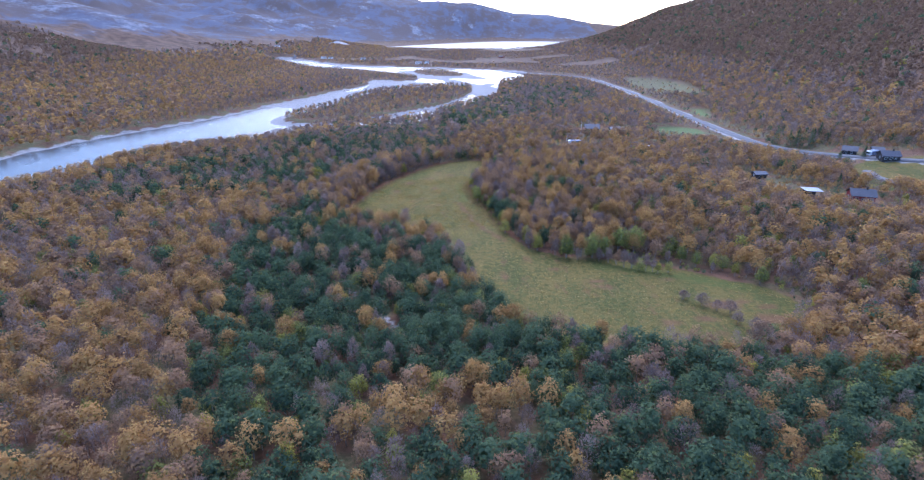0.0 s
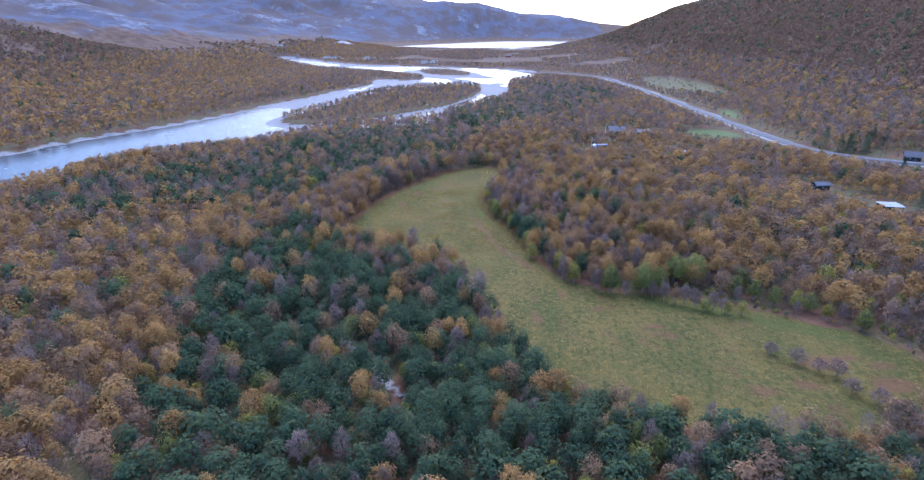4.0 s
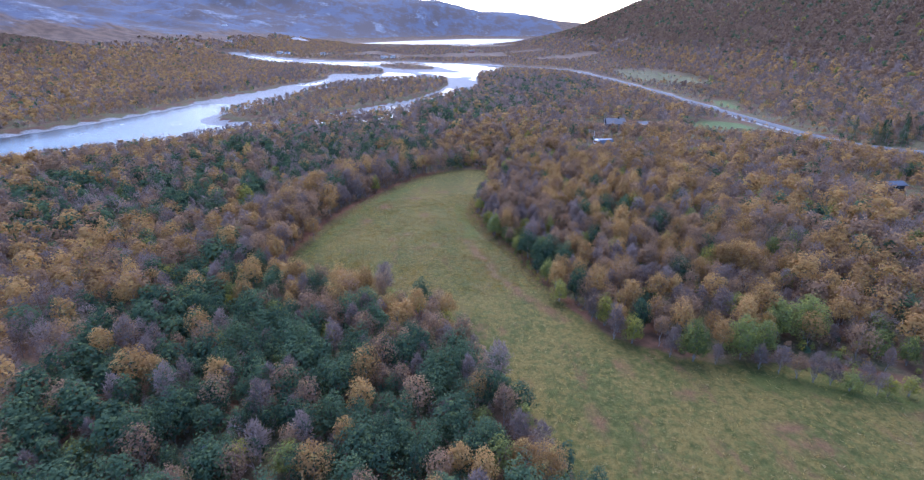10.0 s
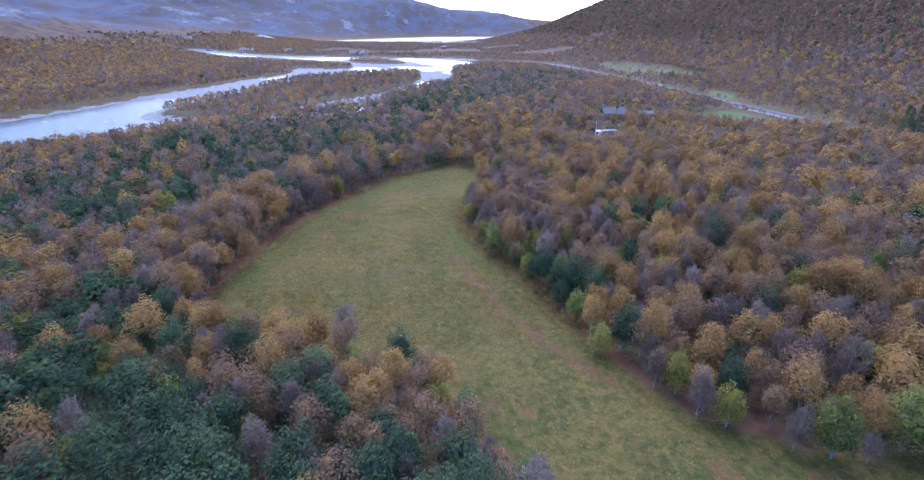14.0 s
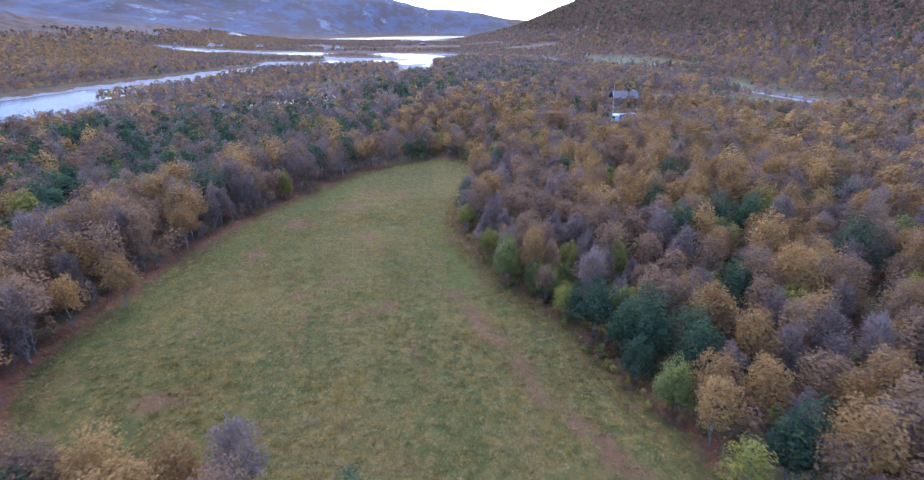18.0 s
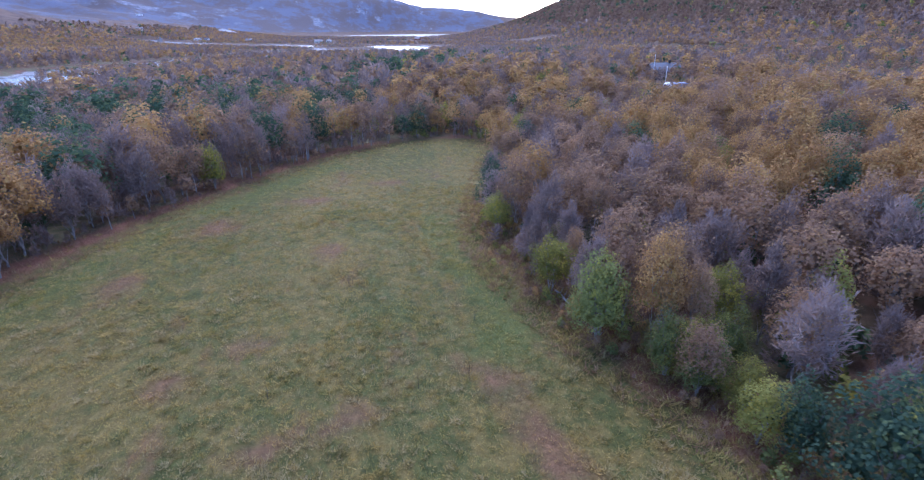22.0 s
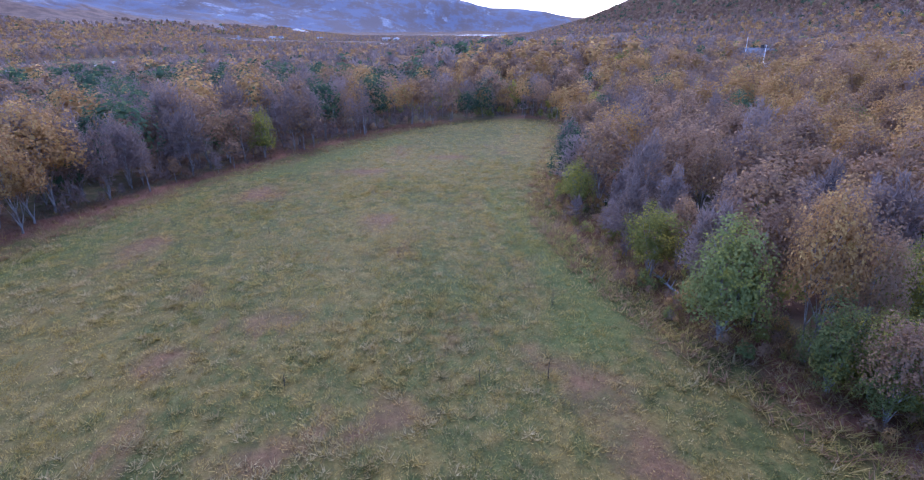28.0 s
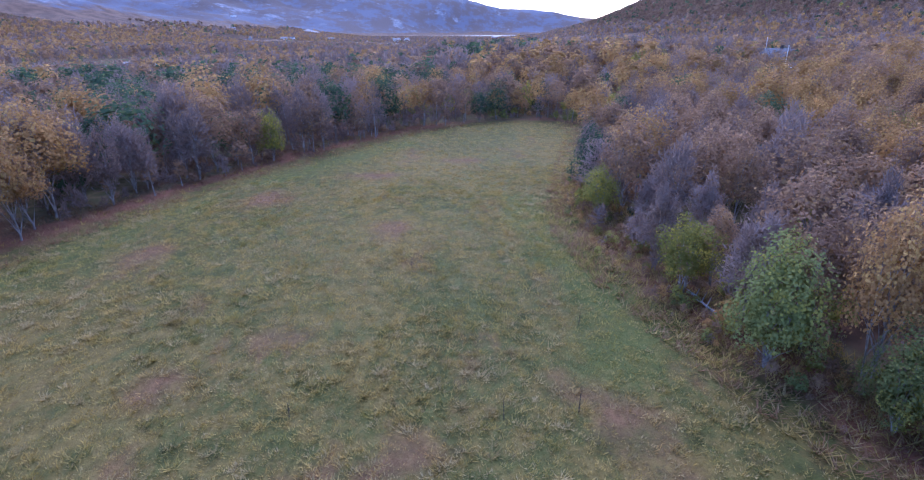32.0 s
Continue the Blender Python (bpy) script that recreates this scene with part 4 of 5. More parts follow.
def wood_mesh(name, x, y, z, kind, size, leaf_n, n_clump, leaf_size, seed, trunks=True):
    """Very many trees in one mesh: crowns of leaf triangles and thin trunks."""
    r = np.random.default_rng(seed)
    V, MI, T = [], [], []
    for k, key in enumerate(KINDS):
        who = np.nonzero(kind == k)[0]
        if not len(who):
            continue
        stock = [leaves(r, key, leaf_n, n_clump, leaf_size * ((0.8 if leaf_n > 100 else 1.25) if key == "bare" else 1.0 if k < 2 else 1.2), 0.28 if leaf_n > 50 else 0.2) for _ in range(12)]
        pick = r.integers(0, 12, len(who))
        for s in range(12):
            w = who[pick == s]
            if not len(w):
                continue
            p, e1, e2 = stock[s]
            tri = np.stack([p - e1 * 0.6, p + e1 * 0.5 - e2 * 0.5, p + e1 * 0.3 + e2 * 0.6], 1)
            a = r.uniform(0, 6.28, len(w))
            c, sn = np.cos(a), np.sin(a)
            h = size[w]
            wide = h * r.uniform(0.85, 1.3, len(w))
            tx = tri[..., 0]
            ty = tri[..., 1]
            vx = (tx[None] * c[:, None, None] - ty[None] * sn[:, None, None]) * wide[:, None, None] + x[w][:, None, None]
            vy = (tx[None] * sn[:, None, None] + ty[None] * c[:, None, None]) * wide[:, None, None] + y[w][:, None, None]
            vz = tri[None, ..., 2] * h[:, None, None] + z[w][:, None, None]
            V.append(np.stack([vx, vy, vz], -1).reshape(-1, 3))
            MI.append(np.full(len(w) * leaf_n, k))
            T.append(np.repeat(r.random(len(w)), leaf_n * 3))
    if trunks:
        n = len(x)
        base = np.stack([x, y, z], -1)
        r0 = (size * 0.016)[:, None]
        ring = np.array([[1, 0, 0], [-0.5, 0.87, 0], [-0.5, -0.87, 0]])
        top = base + np.stack([r.normal(size=n) * 0.3, r.normal(size=n) * 0.3, size * 0.75], -1)
        faces = []
        for k in range(3):
            q = (k + 1) % 3
            faces.append(np.stack([base + ring[k] * r0, base + ring[q] * r0, top], 1))
        V.append(np.stack(faces, 1).reshape(-1, 3))
        MI.append(np.full(n * 3, len(KINDS)))
        T.append(np.zeros(n * 9))
    v = np.concatenate(V)
    return mesh_from(name, v, np.arange(len(v)).reshape(-1, 3), [LEAF[k] for k in KINDS] + [BARK], np.concatenate(MI), np.concatenate(T))


rest = ~single
reach = np.hypot(x + 5, y - np.clip(y, 90, 230))
near, side = rest & (reach < 84), rest & (reach >= 84)
brink = near & (np.hypot(x - 8, y - np.clip(y, 190, 235)) < 52)
near &= ~brink
tagged(new("meadow_wood", wood_mesh("meadow_wood", x[brink], y[brink], z[brink], kind[brink], size[brink], 900, 24, 0.033, 20)),
       "dense birch wood in ochre, russet and purple around the meadow", "wood", kind="stuff")
tagged(new("near_wood", wood_mesh("near_wood", x[near], y[near], z[near], kind[near], size[near], 370, 24, 0.050, 21)),
       "dense mixed birch and alder wood in autumn colours", "wood", kind="stuff")
ahead, behind = side & (y > 150), side & (y <= 150)
tagged(new("side_wood", wood_mesh("side_wood", x[ahead], y[ahead], z[ahead], kind[ahead], size[ahead], 130, 16, 0.085, 27)),
       "dense brown and ochre birch wood farther from the meadow", "wood", kind="stuff")
tagged(new("slope_foot_wood", wood_mesh("slope_foot_wood", x[behind], y[behind], z[behind], kind[behind], size[behind], 150, 16, 0.082, 28)),
       "dense brown and ochre birch wood beside the alders", "wood", kind="stuff")
def valley_woods(seed):
    """A closer wood where the walk looks down on it, a looser one beyond."""
    a, b = woods(4.1, -230, 290, 330, 540, seed), woods(5.0, -900, 900, 330, 1000, seed)
    out = ~((b[0] > -230) & (b[0] < 290) & (b[1] < 540))
    return [np.concatenate([u, v[out]]) for u, v in zip(a, b)]


x, y, z, kind, size = valley_woods(12)
ok = (z < np.where(x > 0, 260, 24 + 80 * fbm(x, y, 70, 3, 19) * np.random.default_rng(5).random(len(x))))
x, y, z, kind, size = x[ok], y[ok], z[ok], kind[ok], size[ok]
close = (y < 541) & (np.abs(x - 30) < 261)
tagged(new("valley_wood_edge", wood_mesh("valley_wood_edge", x[close], y[close], z[close], kind[close], size[close], 46, 12, 0.14, 26, False)),
       "brown, ochre and green wood between the meadow and the river", "wood", kind="stuff")
x, y, z, kind, size = x[~close], y[~close], z[~close], kind[~close], size[~close]
tagged(new("valley_wood", wood_mesh("valley_wood", x, y, z, kind, size, 20, 8, 0.27, 22, False)),
       "brown and ochre birch wood covering the valley floor and slopes", "wood", kind="stuff")
x, y, z, kind, size = woods(4.6, -620, -200, 60, 330, 14)
ok = (x < -250)
tagged(new("river_bank_wood", wood_mesh("river_bank_wood", x[ok], y[ok], z[ok], kind[ok], size[ok], 60, 10, 0.15, 24, False)),
       "ochre birch wood on the far river bank", "wood", kind="stuff")
x, y, z, kind, size = woods(5.6, 330, 620, 200, 330, 15)
tagged(new("slope_wood", wood_mesh("slope_wood", x, y, z, kind, size, 34, 7, 0.22, 25, False)),
       "brown birch wood at the foot of the fell", "wood", kind="stuff")
x, y, z, kind, size = woods(6.8, -1300, 1100, 1000, 2350, 13)
ok = (z < np.where(x > 0, 260, 8 + 40 * fbm(x, y, 90, 3, 19) * np.random.default_rng(6).random(len(x)))) & (fbm(x, y, 120, 3, 8) > np.where((np.abs(x) < 300) & (z < 20), 0.42, 0.2))
x, y, z, kind, size = x[ok], y[ok], z[ok], kind[ok], size[ok]
tagged(new("far_wood", wood_mesh("far_wood", x, y, z, kind, size * 1.0, 8, 5, 0.58, 23, False)),
       "distant brown birch woods below the fells", "wood", kind="stuff")


# saplings that fill the wood between the tall trees
x, y, z, kind, size = woods(3.4, -80, 115, 96, 300, 41)
r = np.random.default_rng(43)
reach = np.hypot(x + 2, y - np.clip(y, 140, 230))
ok = (reach < 78) & (r.random(len(x)) < 0.8) & (np.hypot(x - 9, y - 212) > 17)
kind = np.where(r.random(len(x)) < 0.45, 2, np.where(kind == 3, 3, np.where(r.random(len(x)) < 0.7, 1, kind)))
tagged(new("saplings", wood_mesh("saplings", x[ok], y[ok], z[ok], kind[ok], r.uniform(2.6, 4.6, ok.sum()), 125, 12, 0.078, 44)),
       "young bare and russet birches crowding below the taller trees", "saplings", kind="stuff")


# ---------------------------------------------------------------- undergrowth along the meadow's edge
x, y, z, kind, size = woods(1.8, -75, 110, 88, 320, 31)
dm = signed(x, y, MEADOW)
r = np.random.default_rng(33)
ok = (dm < 36) & (r.random(len(x)) < 1.0 - 0.6 * smooth(5, 14, dm))
kind = np.where(x < 0, r.choice([1, 2, 2, 1, 2], len(x)), r.choice([0, 1, 2, 2, 2, 3, 4, 5], len(x)))
ok &= (x > -6) | (dm > 7) | (r.random(len(x)) < 0.65)
size = r.uniform(0.7, 2.6, len(x)) * (0.75 + 0.25 * smooth(1, 5, dm)) * (1 + 0.3 * smooth(8, 16, dm))
tagged(new("undergrowth", wood_mesh("undergrowth", x[ok], y[ok], z[ok], kind[ok], size[ok], 76, 9, 0.125, 34, False)),
       "low brown and green scrub under the trees at the meadow's edge", "undergrowth", kind="stuff")


# low shrubs at the foot of the nearest trees
r = np.random.default_rng(53)
x, y = r.uniform(-1, 22, 2600), r.uniform(178, 242, 2600)
dm = signed(x, y, MEADOW)
ok = (dm > 0.5) & (dm < 6) & (r.random(2600) < 0.75)
z = height(x, y)
tagged(new("edge_shrubs", wood_mesh("edge_shrubs", x[ok], y[ok], z[ok], r.choice([0, 1, 1, 1, 2, 4, 5], ok.sum()), r.uniform(0.35, 1.3, ok.sum()), 150, 9, 0.075, 54, False)),
       "low russet and green shrubs at the foot of the trees", "shrubs", kind="stuff")


# ---------------------------------------------------------------- meadow grass
def blades(x, y, tall, spread, b, wd, r):
    """Arching blades that spring from tufts at x, y: one triangle each."""
    m = len(x)
    z = height(x, y)
    comb = noise2(x, y, 5, 61)[:, None] * 9
    a = np.where(r.random((m, b)) < 0.45, comb + r.normal(size=(m, b)) * 0.8, r.uniform(0, 6.28, (m, b)))
    h = tall[:, None] * r.uniform(0.45, 1.05, (m, b))
    lean = h * r.uniform(0.8, 2.2, (m, b))
    px = x[:, None] + np.cos(a) * r.uniform(0, 1, (m, b)) * spread[:, None]
    py = y[:, None] + np.sin(a) * r.uniform(0, 1, (m, b)) * spread[:, None]
    foot = np.repeat(z[:, None] - 0.03, b, 1)
    turn = a + r.uniform(0.8, 2.3, (m, b))
    ox, oy = np.cos(turn) * wd, np.sin(turn) * wd
    v0 = np.stack([px - ox, py - oy, foot], -1)
    v1 = np.stack([px + ox, py + oy, foot], -1)
    v2 = np.stack([px + np.cos(a) * lean, py + np.sin(a) * lean, z[:, None] + h], -1)
    return np.stack([v0, v1, v2], 2).reshape(-1, 3)


def tufts(n, seed):
    """Low grass and standing tussocks over the part of the meadow that the eye comes near."""
    r = np.random.default_rng(seed)
    # standing tussocks, each of several tufts
    cx, cy = r.uniform(-46, 90, 60000), r.uniform(104, 283, 60000)
    dm = signed(cx, cy, MEADOW)
    patch = fbm(cx, cy, 7, 3, 4)
    near = np.hypot(cx + 4, cy - 212) < 38
    keep = (dm < -0.4) & (patch > r.uniform(0.22, 0.72, len(cx))) & (withered(cx, cy) > r.uniform(0, 1.2, len(cx))) & (near | (r.random(len(cx)) < 0.4))
    cx, cy, near, patch = cx[keep], cy[keep], near[keep], patch[keep]
    per = np.where(near, 5, 2)
    own = np.repeat(np.arange(len(cx)), per)
    rad = r.uniform(0.12, 0.42, len(cx))
    high = r.uniform(0.09, 0.26, len(cx)) * (0.7 + patch)
    off = r.normal(size=(len(own), 2)) * rad[own][:, None]
    tx, ty = cx[own] + off[:, 0], cy[own] + off[:, 1]
    tall = high[own] * np.exp(-(off ** 2).sum(1) / (2.2 * rad[own]) ** 2)
    straw = noise2(cx, cy, 4.5, 14) * 0.5 + r.random(len(cx)) * 0.5 > 0.48
    mi_t = np.where(straw[own], 1, 0)
    tone_t = r.random(len(cx))[own]
    # the low sward between them and the rusty fringe
    x, y = r.uniform(-46, 30, n * 4), 168 + 112 * r.random(n * 4) ** 0.9
    close = np.hypot(x + 4, y - 212) < 34
    ok = (signed(x, y, MEADOW) < 6) & (close | (r.random(n * 4) < 0.3))
    x, y = x[ok][:n], y[ok][:n]
    ok = (withered(x, y) > 0.8) | (r.random(len(x)) < 0.4)
    x, y = x[ok], y[ok]
    fringe = signed(x, y, MEADOW) > -1.2
    low = 0.06 + 0.1 * noise2(x, y, 2.3, 6) + 0.24 * fringe
    mi_s = np.where(fringe & (r.random(len(x)) < np.where(x < -5, 0.85, 0.5)), 2, np.where(noise2(x, y, 3.0, 14) * 0.5 + r.random(len(x)) * 0.5 > 0.68, 1, 0))
    b1, b2 = 9, 7
    v = np.concatenate([blades(tx, ty, tall, np.full(len(tx), 0.12), b1, 0.025, r), blades(x, y, low, np.full(len(x), 0.2), b2, 0.027, r)])
    ax, ay = np.concatenate([np.repeat(tx, b1 * 3), np.repeat(x, b2 * 3)]), np.concatenate([np.repeat(ty, b1 * 3), np.repeat(y, b2 * 3)])
    tone = np.concatenate([np.repeat(tone_t, b1 * 3), np.repeat(r.random(len(x)), b2 * 3)])
    mi = np.concatenate([np.repeat(mi_t, b1), np.repeat(mi_s, b2)])
    me = mesh_from("meadow_grass", v, np.arange(len(v)).reshape(-1, 3), GRASS, mi, tone)
    for name, value in (("trail", withered(ax[::3], ay[::3])), ("lush", lushness(ax[::3], ay[::3]))):
        me.attributes.new(name, 'FLOAT', 'POINT').data.foreach_set("value", np.repeat(value, 3).astype(np.float32))
    return me


GRASS = [blade_material("meadow_grass_blade"),
         leaf_material("straw_grass_blade", (0.31, 0.243, 0.105), (0.53, 0.42, 0.205), (0.36, 0.27, 0.10), 0.5),
         leaf_material("rusty_grass_blade", (0.22, 0.125, 0.07), (0.33, 0.20, 0.115), (0.38, 0.28, 0.16))]
tagged(new("meadow_grass", tufts(42000, 3)), "tussocks of green, straw-coloured and rusty meadow grass", "grass", kind="stuff")


# ---------------------------------------------------------------- houses
def gable(w, d, h, rise, over, thick):
    """A gable roof with overhang and thickness, its ridge along x."""
    bm = bmesh.new()
    x0, x1, yo = -w / 2 - over, w / 2 + over, d / 2 + over
    drop = over * rise / (d / 2)
    prof = [(-yo, h - drop), (0, h + rise), (yo, h - drop), (yo, h - drop + thick), (0, h + rise + thick), (-yo, h - drop + thick)]
    ends = [[bm.verts.new((xx, a, b)) for a, b in prof] for xx in (x0, x1)]
    for k in range(6):
        j = (k + 1) % 6
        bm.faces.new((ends[0][k], ends[0][j], ends[1][j], ends[1][k]))
    for e in ends:
        bm.faces.new((e[0], e[1], e[4], e[5]))
        bm.faces.new((e[1], e[2], e[3], e[4]))
    bmesh.ops.recalc_face_normals(bm, faces=bm.faces)
    return bm


def walls(w, d, h, rise):
    bm = bmesh.new()
    pts = [(-d / 2, -0.4), (d / 2, -0.4), (d / 2, h), (0, h + rise - 0.02), (-d / 2, h)]
    ends = [[bm.verts.new((xx, a, b)) for a, b in pts] for xx in (-w / 2, w / 2)]
    for k in range(5):
        j = (k + 1) % 5
        bm.faces.new((ends[0][k], ends[0][j], ends[1][j], ends[1][k]))
    for e in ends:
        bm.faces.new(e)
    bmesh.ops.recalc_face_normals(bm, faces=bm.faces)
    return bm


def window_on(parent, x, y, z, w, h, face):
    """A framed window on a wall: face is the wall's outward side, 'x+' and so on."""
    t = 0.07
    def slab(a0, a1, b0, b1, d0, d1):
        s = 1 if face[1] == '+' else -1
        if face[0] == 'y':
            return boxed(x + a0, min(y + s * d0, y + s * d1), z + b0, x + a1, max(y + s * d0, y + s * d1), z + b1)
        return boxed(min(x + s * d0, x + s * d1), y + a0, z + b0, max(x + s * d0, x + s * d1), y + a1, z + b1)
    fr = slab(-w / 2 - t, w / 2 + t, -t, h + t, 0.0, 0.05)
    f = part("window", fr, WHITEPAINT, parent, "white-framed window")
    part("pane", slab(-w / 2, -0.03, 0, h, 0.03, 0.07), GLASS, f, "dark glass")
    part("pane", slab(0.03, w / 2, 0, h, 0.03, 0.07), GLASS, f, "dark glass")


def house(name, x, y, turn, w, d, h, rise, wall_mat, roof_mat, label, category, chimney=True, windows=2, sink=0.0):
    ob = thing(name, x, y, turn, label, category, z=ground_z(x, y) - sink)
    part("wall", walls(w, d, h, rise), wall_mat, ob)
    roof = part("roof", gable(w, d, h, rise, 0.5, 0.16), roof_mat, ob)
    for s in (-1, 1):
        part("barge_board", boxed(s * (w / 2 + 0.5) - 0.02, -d / 2 - 0.5, h - 0.32, s * (w / 2 + 0.5) + 0.02, -d / 2 - 0.42, h - 0.1), WHITEPAINT, roof)
    if chimney:
        part("chimney", boxed(w * 0.15, -0.35, h + rise - 0.3, w * 0.15 + 0.6, 0.35, h + rise + 0.9, bevel=0.03), DARKWOOD, roof, "dark chimney")
    for k in range(windows):
        xx = -w / 2 + w * (k + 0.7) / (windows + 0.4)
        window_on(ob, xx, -d / 2, 0.9, 1.1, 1.0, 'y-')
        window_on(ob, xx, d / 2, 0.9, 1.1, 1.0, 'y+')
    window_on(ob, -w / 2, 0, 0.9, 1.0, 1.0, 'x-')
    door = part("door", boxed(w / 2 - 1.5, -d / 2 - 0.06, 0.05, w / 2 - 0.6, -d / 2, 2.05), DARKWOOD, ob, "plain plank door")
    part("handle", boxed(w / 2 - 1.42, -d / 2 - 0.11, 1.0, w / 2 - 1.3, -d / 2 - 0.06, 1.04), STEEL, door)
    return ob


house("cabin", 82, 342, -8, 8.6, 6.6, 2.6, 2.1, DARKWOOD, DARKROOF, "dark timber cabin with a grey sheet roof among birches", "cabin")
house("cabin", 96.2, 340, 5, 6.5, 4.5, 2.3, 1.0, DARKWOOD, DARKROOF, "small dark timber annex beside the cabin", "cabin", False, 1)
house("hut", 128.6, 227, 4, 5.0, 3.6, 2.2, 0.7, DARKWOOD, DARKROOF, "little dark open-fronted hut in the birch wood", "hut", False, 1)
house("house", 153, 198, -18, 7.8, 6.2, 2.8, 1.9, REDWOOD, DARKROOF, "red timber house with a dark roof beside a spruce", "house", True, 3)
house("house", 203, 279, -35, 6.2, 5.2, 2.5, 1.8, DARKWOOD, DARKROOF, "dark timber house by the road", "house", False)
house("house", 209, 260, -12, 7.6, 6.0, 2.7, 1.9, DARKWOOD, DARKROOF, "long dark timber house at the edge of a pale yard", "house", True, 3)
house("outbuilding", 215, 276, -20, 5, 4, 2.3, 1.0, DARKWOOD, DARKROOF, "small dark outbuilding between two houses", "outbuilding", False, 1)


def shed(x, y, turn):
    """A flat-roofed open shed on posts."""
    ob = thing("shed", x, y, turn, "open shed on posts with a pale flat metal roof", "shed")
    for sx in (-2.7, 0, 2.7):
        for sy in (-2.3, 2.3):
            part("post", boxed(sx - 0.08, sy - 0.08, -0.3, sx + 0.08, sy + 0.08, 2.5, bevel=0.01), DARKWOOD, ob)
    part("back_wall", boxed(-2.7, 2.2, -0.2, 2.7, 2.28, 2.45), DARKWOOD, ob)
    roof = part("roof", boxed(-3.1, -2.9, 2.5, 3.1, 2.9, 2.62, bevel=0.02), METALROOF, ob, "pale sheet-metal roof")
    for k in range(12):
        xx = -2.86 + k * 0.52
        part("rib", boxed(xx - 0.03, -2.9, 2.62, xx + 0.03, 2.9, 2.66), METALROOF, roof)
    return ob


shed(136, 201.5, -8)


def trailer(x, y, turn):
    """A white-nosed trailer body under a blue-grey cover."""
    ob = thing("caravan", x, y, turn, "blue-grey covered caravan with a white front parked among birches", "caravan")
    part("body", boxed(-2.4, -1.3, 0.7, 3.6, 1.3, 2.9, bevel=0.18), BLUEPAINT, ob)
    front = part("front", boxed(-3.9, -1.28, 0.75, -2.4, 1.28, 3.0, bevel=0.35), WHITEPAINT, ob, "white rounded front")
    part("pane", boxed(-3.93, -0.8, 1.7, -3.88, 0.8, 2.4), GLASS, front, "dark glass")
    part("window", boxed(1.0, -1.34, 1.6, 2.2, -1.29, 2.3), GLASS, ob, "dark window")
    for sy in (-1.2, 1.2):
        bm = bmesh.new()
        bmesh.ops.create_cone(bm, cap_ends=True, segments=16, radius1=0.36, radius2=0.36, depth=0.22,
                              matrix=Matrix.Translation((0.6, sy, 0.36)) @ Matrix.Rotation(radians(90), 4, 'X'))
        wheel = part("tyre", bm, DARKROOF, ob, "black tyre")
        bm = bmesh.new()
        bmesh.ops.create_cone(bm, cap_ends=True, segments=12, radius1=0.2, radius2=0.2, depth=0.25,
                              matrix=Matrix.Translation((0.6, sy, 0.36)) @ Matrix.Rotation(radians(90), 4, 'X'))
        part("rim", bm, STEEL, wheel)
    part("drawbar", boxed(-5.0, -0.06, 0.5, -3.8, 0.06, 0.62), STEEL, ob)
    return ob


trailer(63, 299, 6)
bus = trailer(209, 271, 28)
tagged(bus, "white and grey covered caravan parked between dark houses")


def pole(x, y, h, label):
    ob = thing("flagpole", x, y, 0, label, "pole", "white poles")
    bm = bmesh.new()
    bmesh.ops.create_cone(bm, cap_ends=True, segments=10, radius1=0.11, radius2=0.05, depth=h, matrix=Matrix.Translation((0, 0, h / 2)))
    part("shaft", bm, WHITEPAINT, ob)
    bm = bmesh.new()
    bmesh.ops.create_uvsphere(bm, u_segments=10, v_segments=8, radius=0.12, matrix=Matrix.Translation((0, 0, h + 0.08)))
    part("finial", bm, WHITEPAINT, ob)
    part("foot", boxed(-0.25, -0.25, -0.2, 0.25, 0.25, 0.25, bevel=0.03), STONE, ob)
    return ob


pole(58, 297, 6.5, "tall white flagpole beside the caravan")
pole(73, 331, 7.5, "tall white flagpole in front of the cabin")


def spruce(x, y, h, seed):
    """A dark conifer: tapered stem and whorls of drooping sprays."""
    r = np.random.default_rng(seed)
    ob = thing("spruce_tree", x, y, seed * 40, "narrow dark green spruce beside the houses", "tree", "spruces")
    v, f = tube((0, 0, -0.1), (0, 0, h), 0.16, 0.02, 8)
    part("trunk", mesh_from("trunk", v, f, [BARK], smooth_shade=True), BARK, ob)
    n = 1300
    t = r.random(n) ** 1.2
    rad = (1 - t) ** 0.8 * h * 0.3 * r.uniform(0.3, 1.0, n)
    a = r.uniform(0, 6.28, n)
    p = np.stack([rad * np.cos(a), rad * np.sin(a), 0.06 * h + t * h * 0.94 - rad * 0.25], -1)
    e1 = np.stack([np.cos(a), np.sin(a), np.full(n, -0.35)], -1) * 0.4
    e2 = np.cross(e1, (0, 0, 1.0)) * 0.55
    q = np.stack([p - e1 * 0.6, p - e2 * 0.5, p + e1 * 0.6, p + e2 * 0.5], 1).reshape(-1, 3)
    part("crown", mesh_from("crown", q, np.arange(4 * n).reshape(-1, 4), [LEAF["alder"]]), LEAF["alder"], ob)


for k, (sx, sy, sh) in enumerate([(145.5, 201, 9.5), (182, 311, 11), (185, 303, 10), (188, 300, 11), (193, 297, 11), (197, 301, 10), (205, 309, 10), (210, 316, 11), (191, 306, 9), (203, 268, 6), (188, 264, 6)]):
    spruce(sx, sy, sh, k + 1)


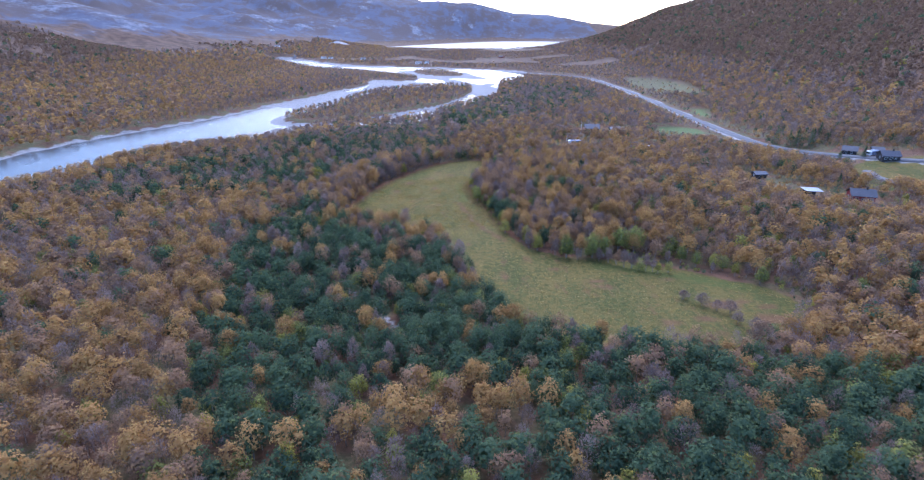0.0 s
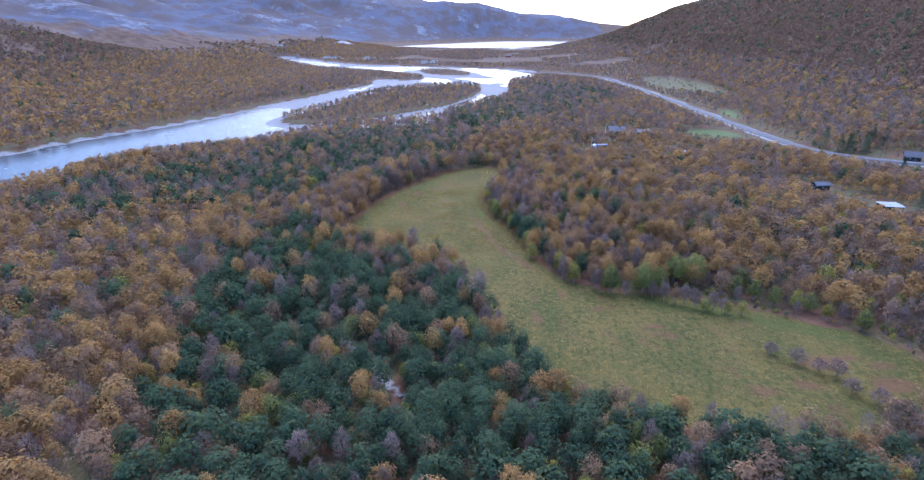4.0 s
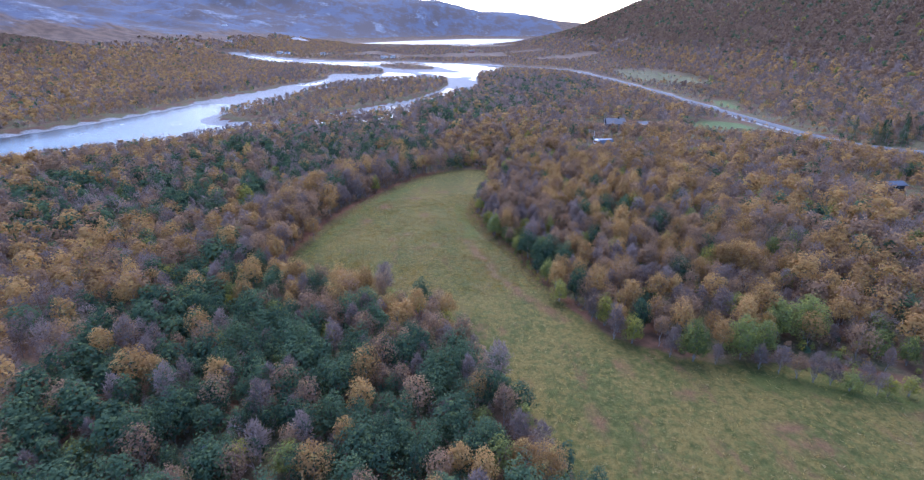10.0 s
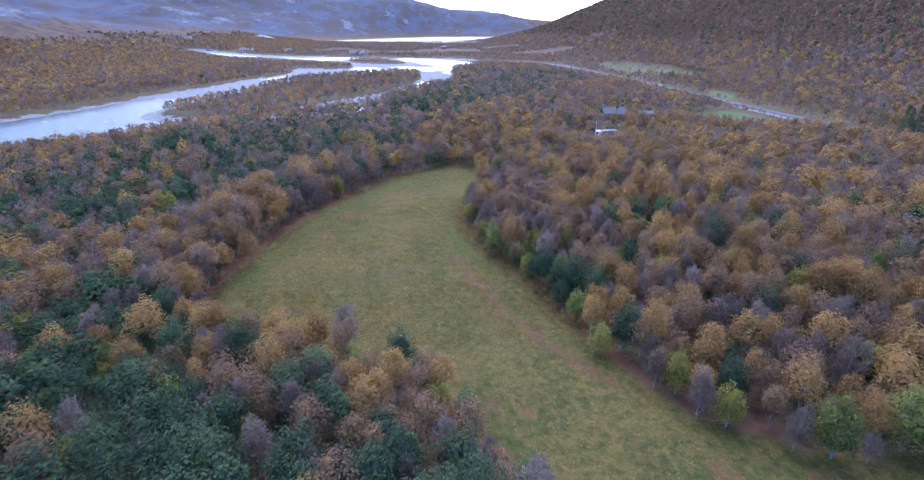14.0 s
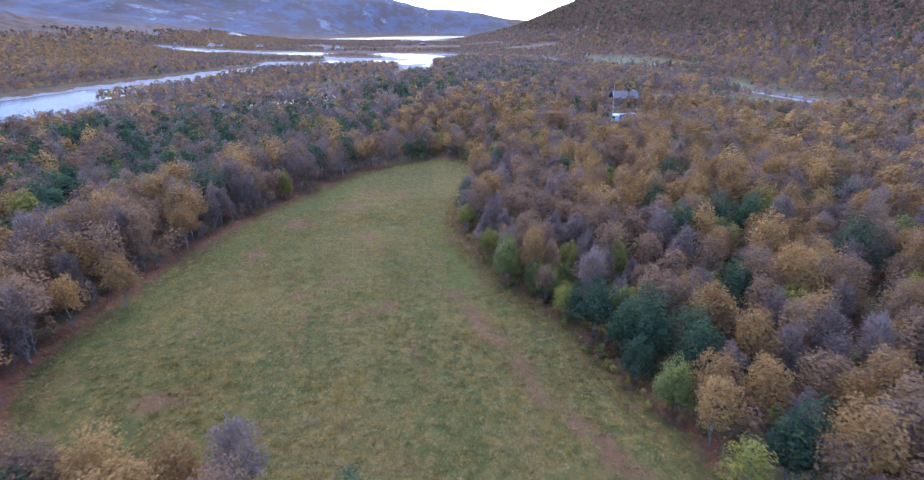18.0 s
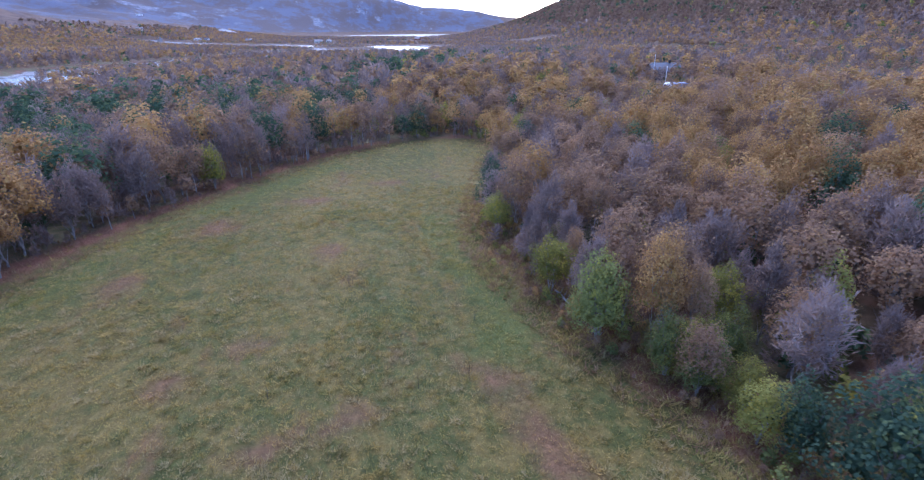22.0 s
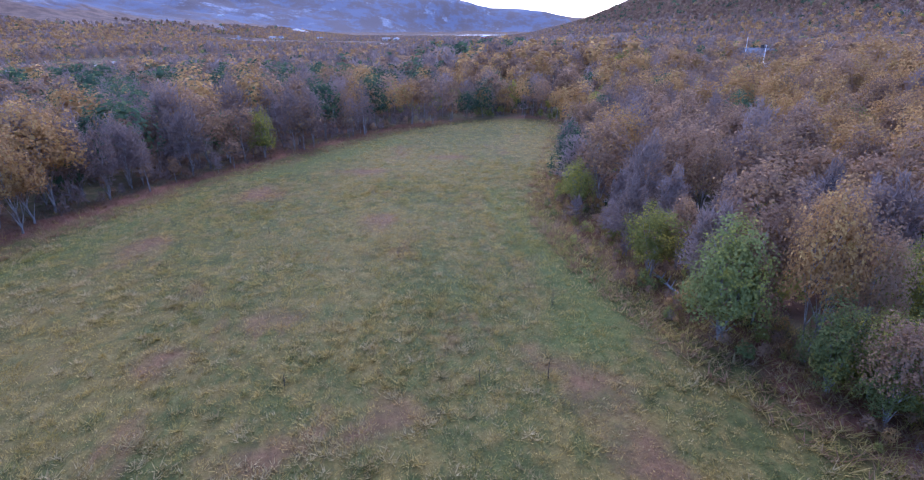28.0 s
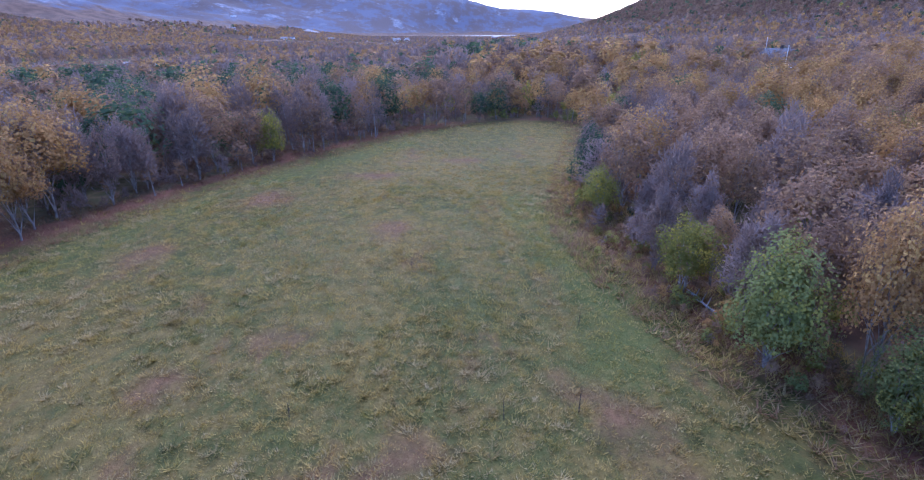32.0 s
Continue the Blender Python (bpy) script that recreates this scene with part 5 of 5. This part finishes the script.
def village_house(x, y, turn, w, wall_mat, label):
    house("house", x, y, turn, w, w * 0.7, 3.2, 2.2, wall_mat, DARKROOF, label, "house", False, 2)


for hx, hy, ht, hw, mat, text in [(-88, 1142, 10, 12, WHITEPAINT, "distant white farmhouse on the river flats"), (-72, 1158, 60, 9, WHITEPAINT, "distant white barn on the river flats"),
                                  (-322, 1318, 20, 12, WHITEPAINT, "distant white house by the valley road"), (-303, 1308, -30, 9, WHITEPAINT, "distant white house by the valley road"),
                                  (-489, 1512, 0, 13, WHITEPAINT, "distant white house under the fell"), (-227, 1298, 5, 11, WHITEPAINT, "distant pale house on the flats"),
                                  (-659, 2000, 15, 16, WHITEPAINT, "distant pale building below the fell"), (96, 1395, -20, 12, REDWOOD, "distant red house near the lake")]:
    village_house(hx, hy, ht, hw, mat, text)


def boulder_hill(x, y, w, h):
    """A pale heap of quarried gravel."""
    a = np.linspace(0, 2 * np.pi, 33)[:-1]
    rr = np.linspace(0, 1, 9)
    v = [(x + w * q * np.cos(t) * (1 + 0.2 * np.sin(3 * t)), y + w * q * np.sin(t), ground_z(x, y) - 1 + h * (1 - q) ** 0.8 * (1 + 0.15 * np.sin(5 * t + 9 * q))) for q in rr for t in a]
    i = np.arange(9 * 32).reshape(9, 32)
    f = np.stack([i[:-1], np.roll(i, -1, 1)[:-1], np.roll(i, -1, 1)[1:], i[1:]], -1).reshape(-1, 4)
    tagged(new("quarry_mound", mesh_from("quarry_mound", v, f, [STONE], smooth_shade=True)), "pale heap of quarried gravel in the valley", "heap")


boulder_hill(-465, 2125, 42, 13)


# ---------------------------------------------------------------- fallen logs, stakes
def log(x, y, turn, length, r, label):
    ob = thing("fallen_log", x, y, turn, label, "log", "fallen logs")
    pts = [np.array([k / 4 * length, 0.12 * math.sin(k * 1.7), r * 0.8 + 0.06 * (k % 2)]) for k in range(5)]
    v, f = join([tube(pts[k], pts[k + 1], r * (1 - 0.15 * k), r * (1 - 0.15 * (k + 1)), 7) for k in range(4)])
    part("trunk", mesh_from("trunk", v, f, [STONE], smooth_shade=True), STONE, ob)
    for k in range(3):
        for s in (-1, 1):
            v, f = tube(pts[k + 1], pts[k + 1] + np.array([0.5, s * 0.7, 0.5]) * (0.6 + r), r * 0.4, r * 0.1, 5)
            part("branch", mesh_from("branch", v, f, [STONE], smooth_shade=True), STONE, ob)


log(-9, 103, 55, 5.5, 0.22, "bleached fallen trunk by the stream bed")
log(-16, 110, 20, 4.0, 0.18, "bleached fallen trunk by the stream bed")
log(-38, 140, -30, 4.5, 0.18, "grey fallen trunk under the alders")
log(6.5, 214.5, 100, 2.6, 0.08, "thin grey fallen stem under the shrubs")


def stake(x, y, h):
    ob = thing("dead_stalk", x, y, x * 50, "thin dead dark stalk standing in the grass", "stalk", "dead stalks")
    v, f = join([tube((0, 0, -0.05), (0.03, 0.02, h * 0.6), 0.02, 0.014, 5), tube((0.03, 0.02, h * 0.6), (0.0, 0.05, h), 0.014, 0.004, 5)])
    part("stem", mesh_from("stem", v, f, [DARKWOOD], smooth_shade=True), DARKWOOD, ob)
    v, f = join([tube((0.02, 0.02, h * q), (0.02 + s * 0.12, 0.05, h * q + 0.15), 0.008, 0.003, 4) for q, s in ((0.4, 1), (0.55, -1), (0.7, 1))])
    part("twigs", mesh_from("twigs", v, f, [DARKWOOD], smooth_shade=True), DARKWOOD, ob)


for sx, sy, sh in [(-5.6, 206.6, 1.0), (-2.6, 206.9, 1.2), (-1.0, 213.8, 0.9), (-14, 207, 0.7), (-10, 221, 0.8), (-20, 226, 0.7)]:
    stake(sx, sy, sh)


def cart(x, y, turn):
    """A small white flat-sided trailer."""
    ob = thing("utility_trailer", x, y, turn, "small white utility trailer standing in the wood", "trailer")
    part("box", boxed(-1.3, -0.7, 0.45, 1.3, 0.7, 1.2, bevel=0.03), WHITEPAINT, ob)
    part("drawbar", boxed(1.3, -0.05, 0.45, 2.4, 0.05, 0.55), STEEL, ob)
    for sy in (-0.75, 0.75):
        bm = bmesh.new()
        bmesh.ops.create_cone(bm, cap_ends=True, segments=14, radius1=0.3, radius2=0.3, depth=0.18,
                              matrix=Matrix.Translation((-0.1, sy, 0.3)) @ Matrix.Rotation(radians(90), 4, 'X'))
        part("wheel", bm, DARKROOF, ob, "black wheel")


cart(101.7, 292, 10)
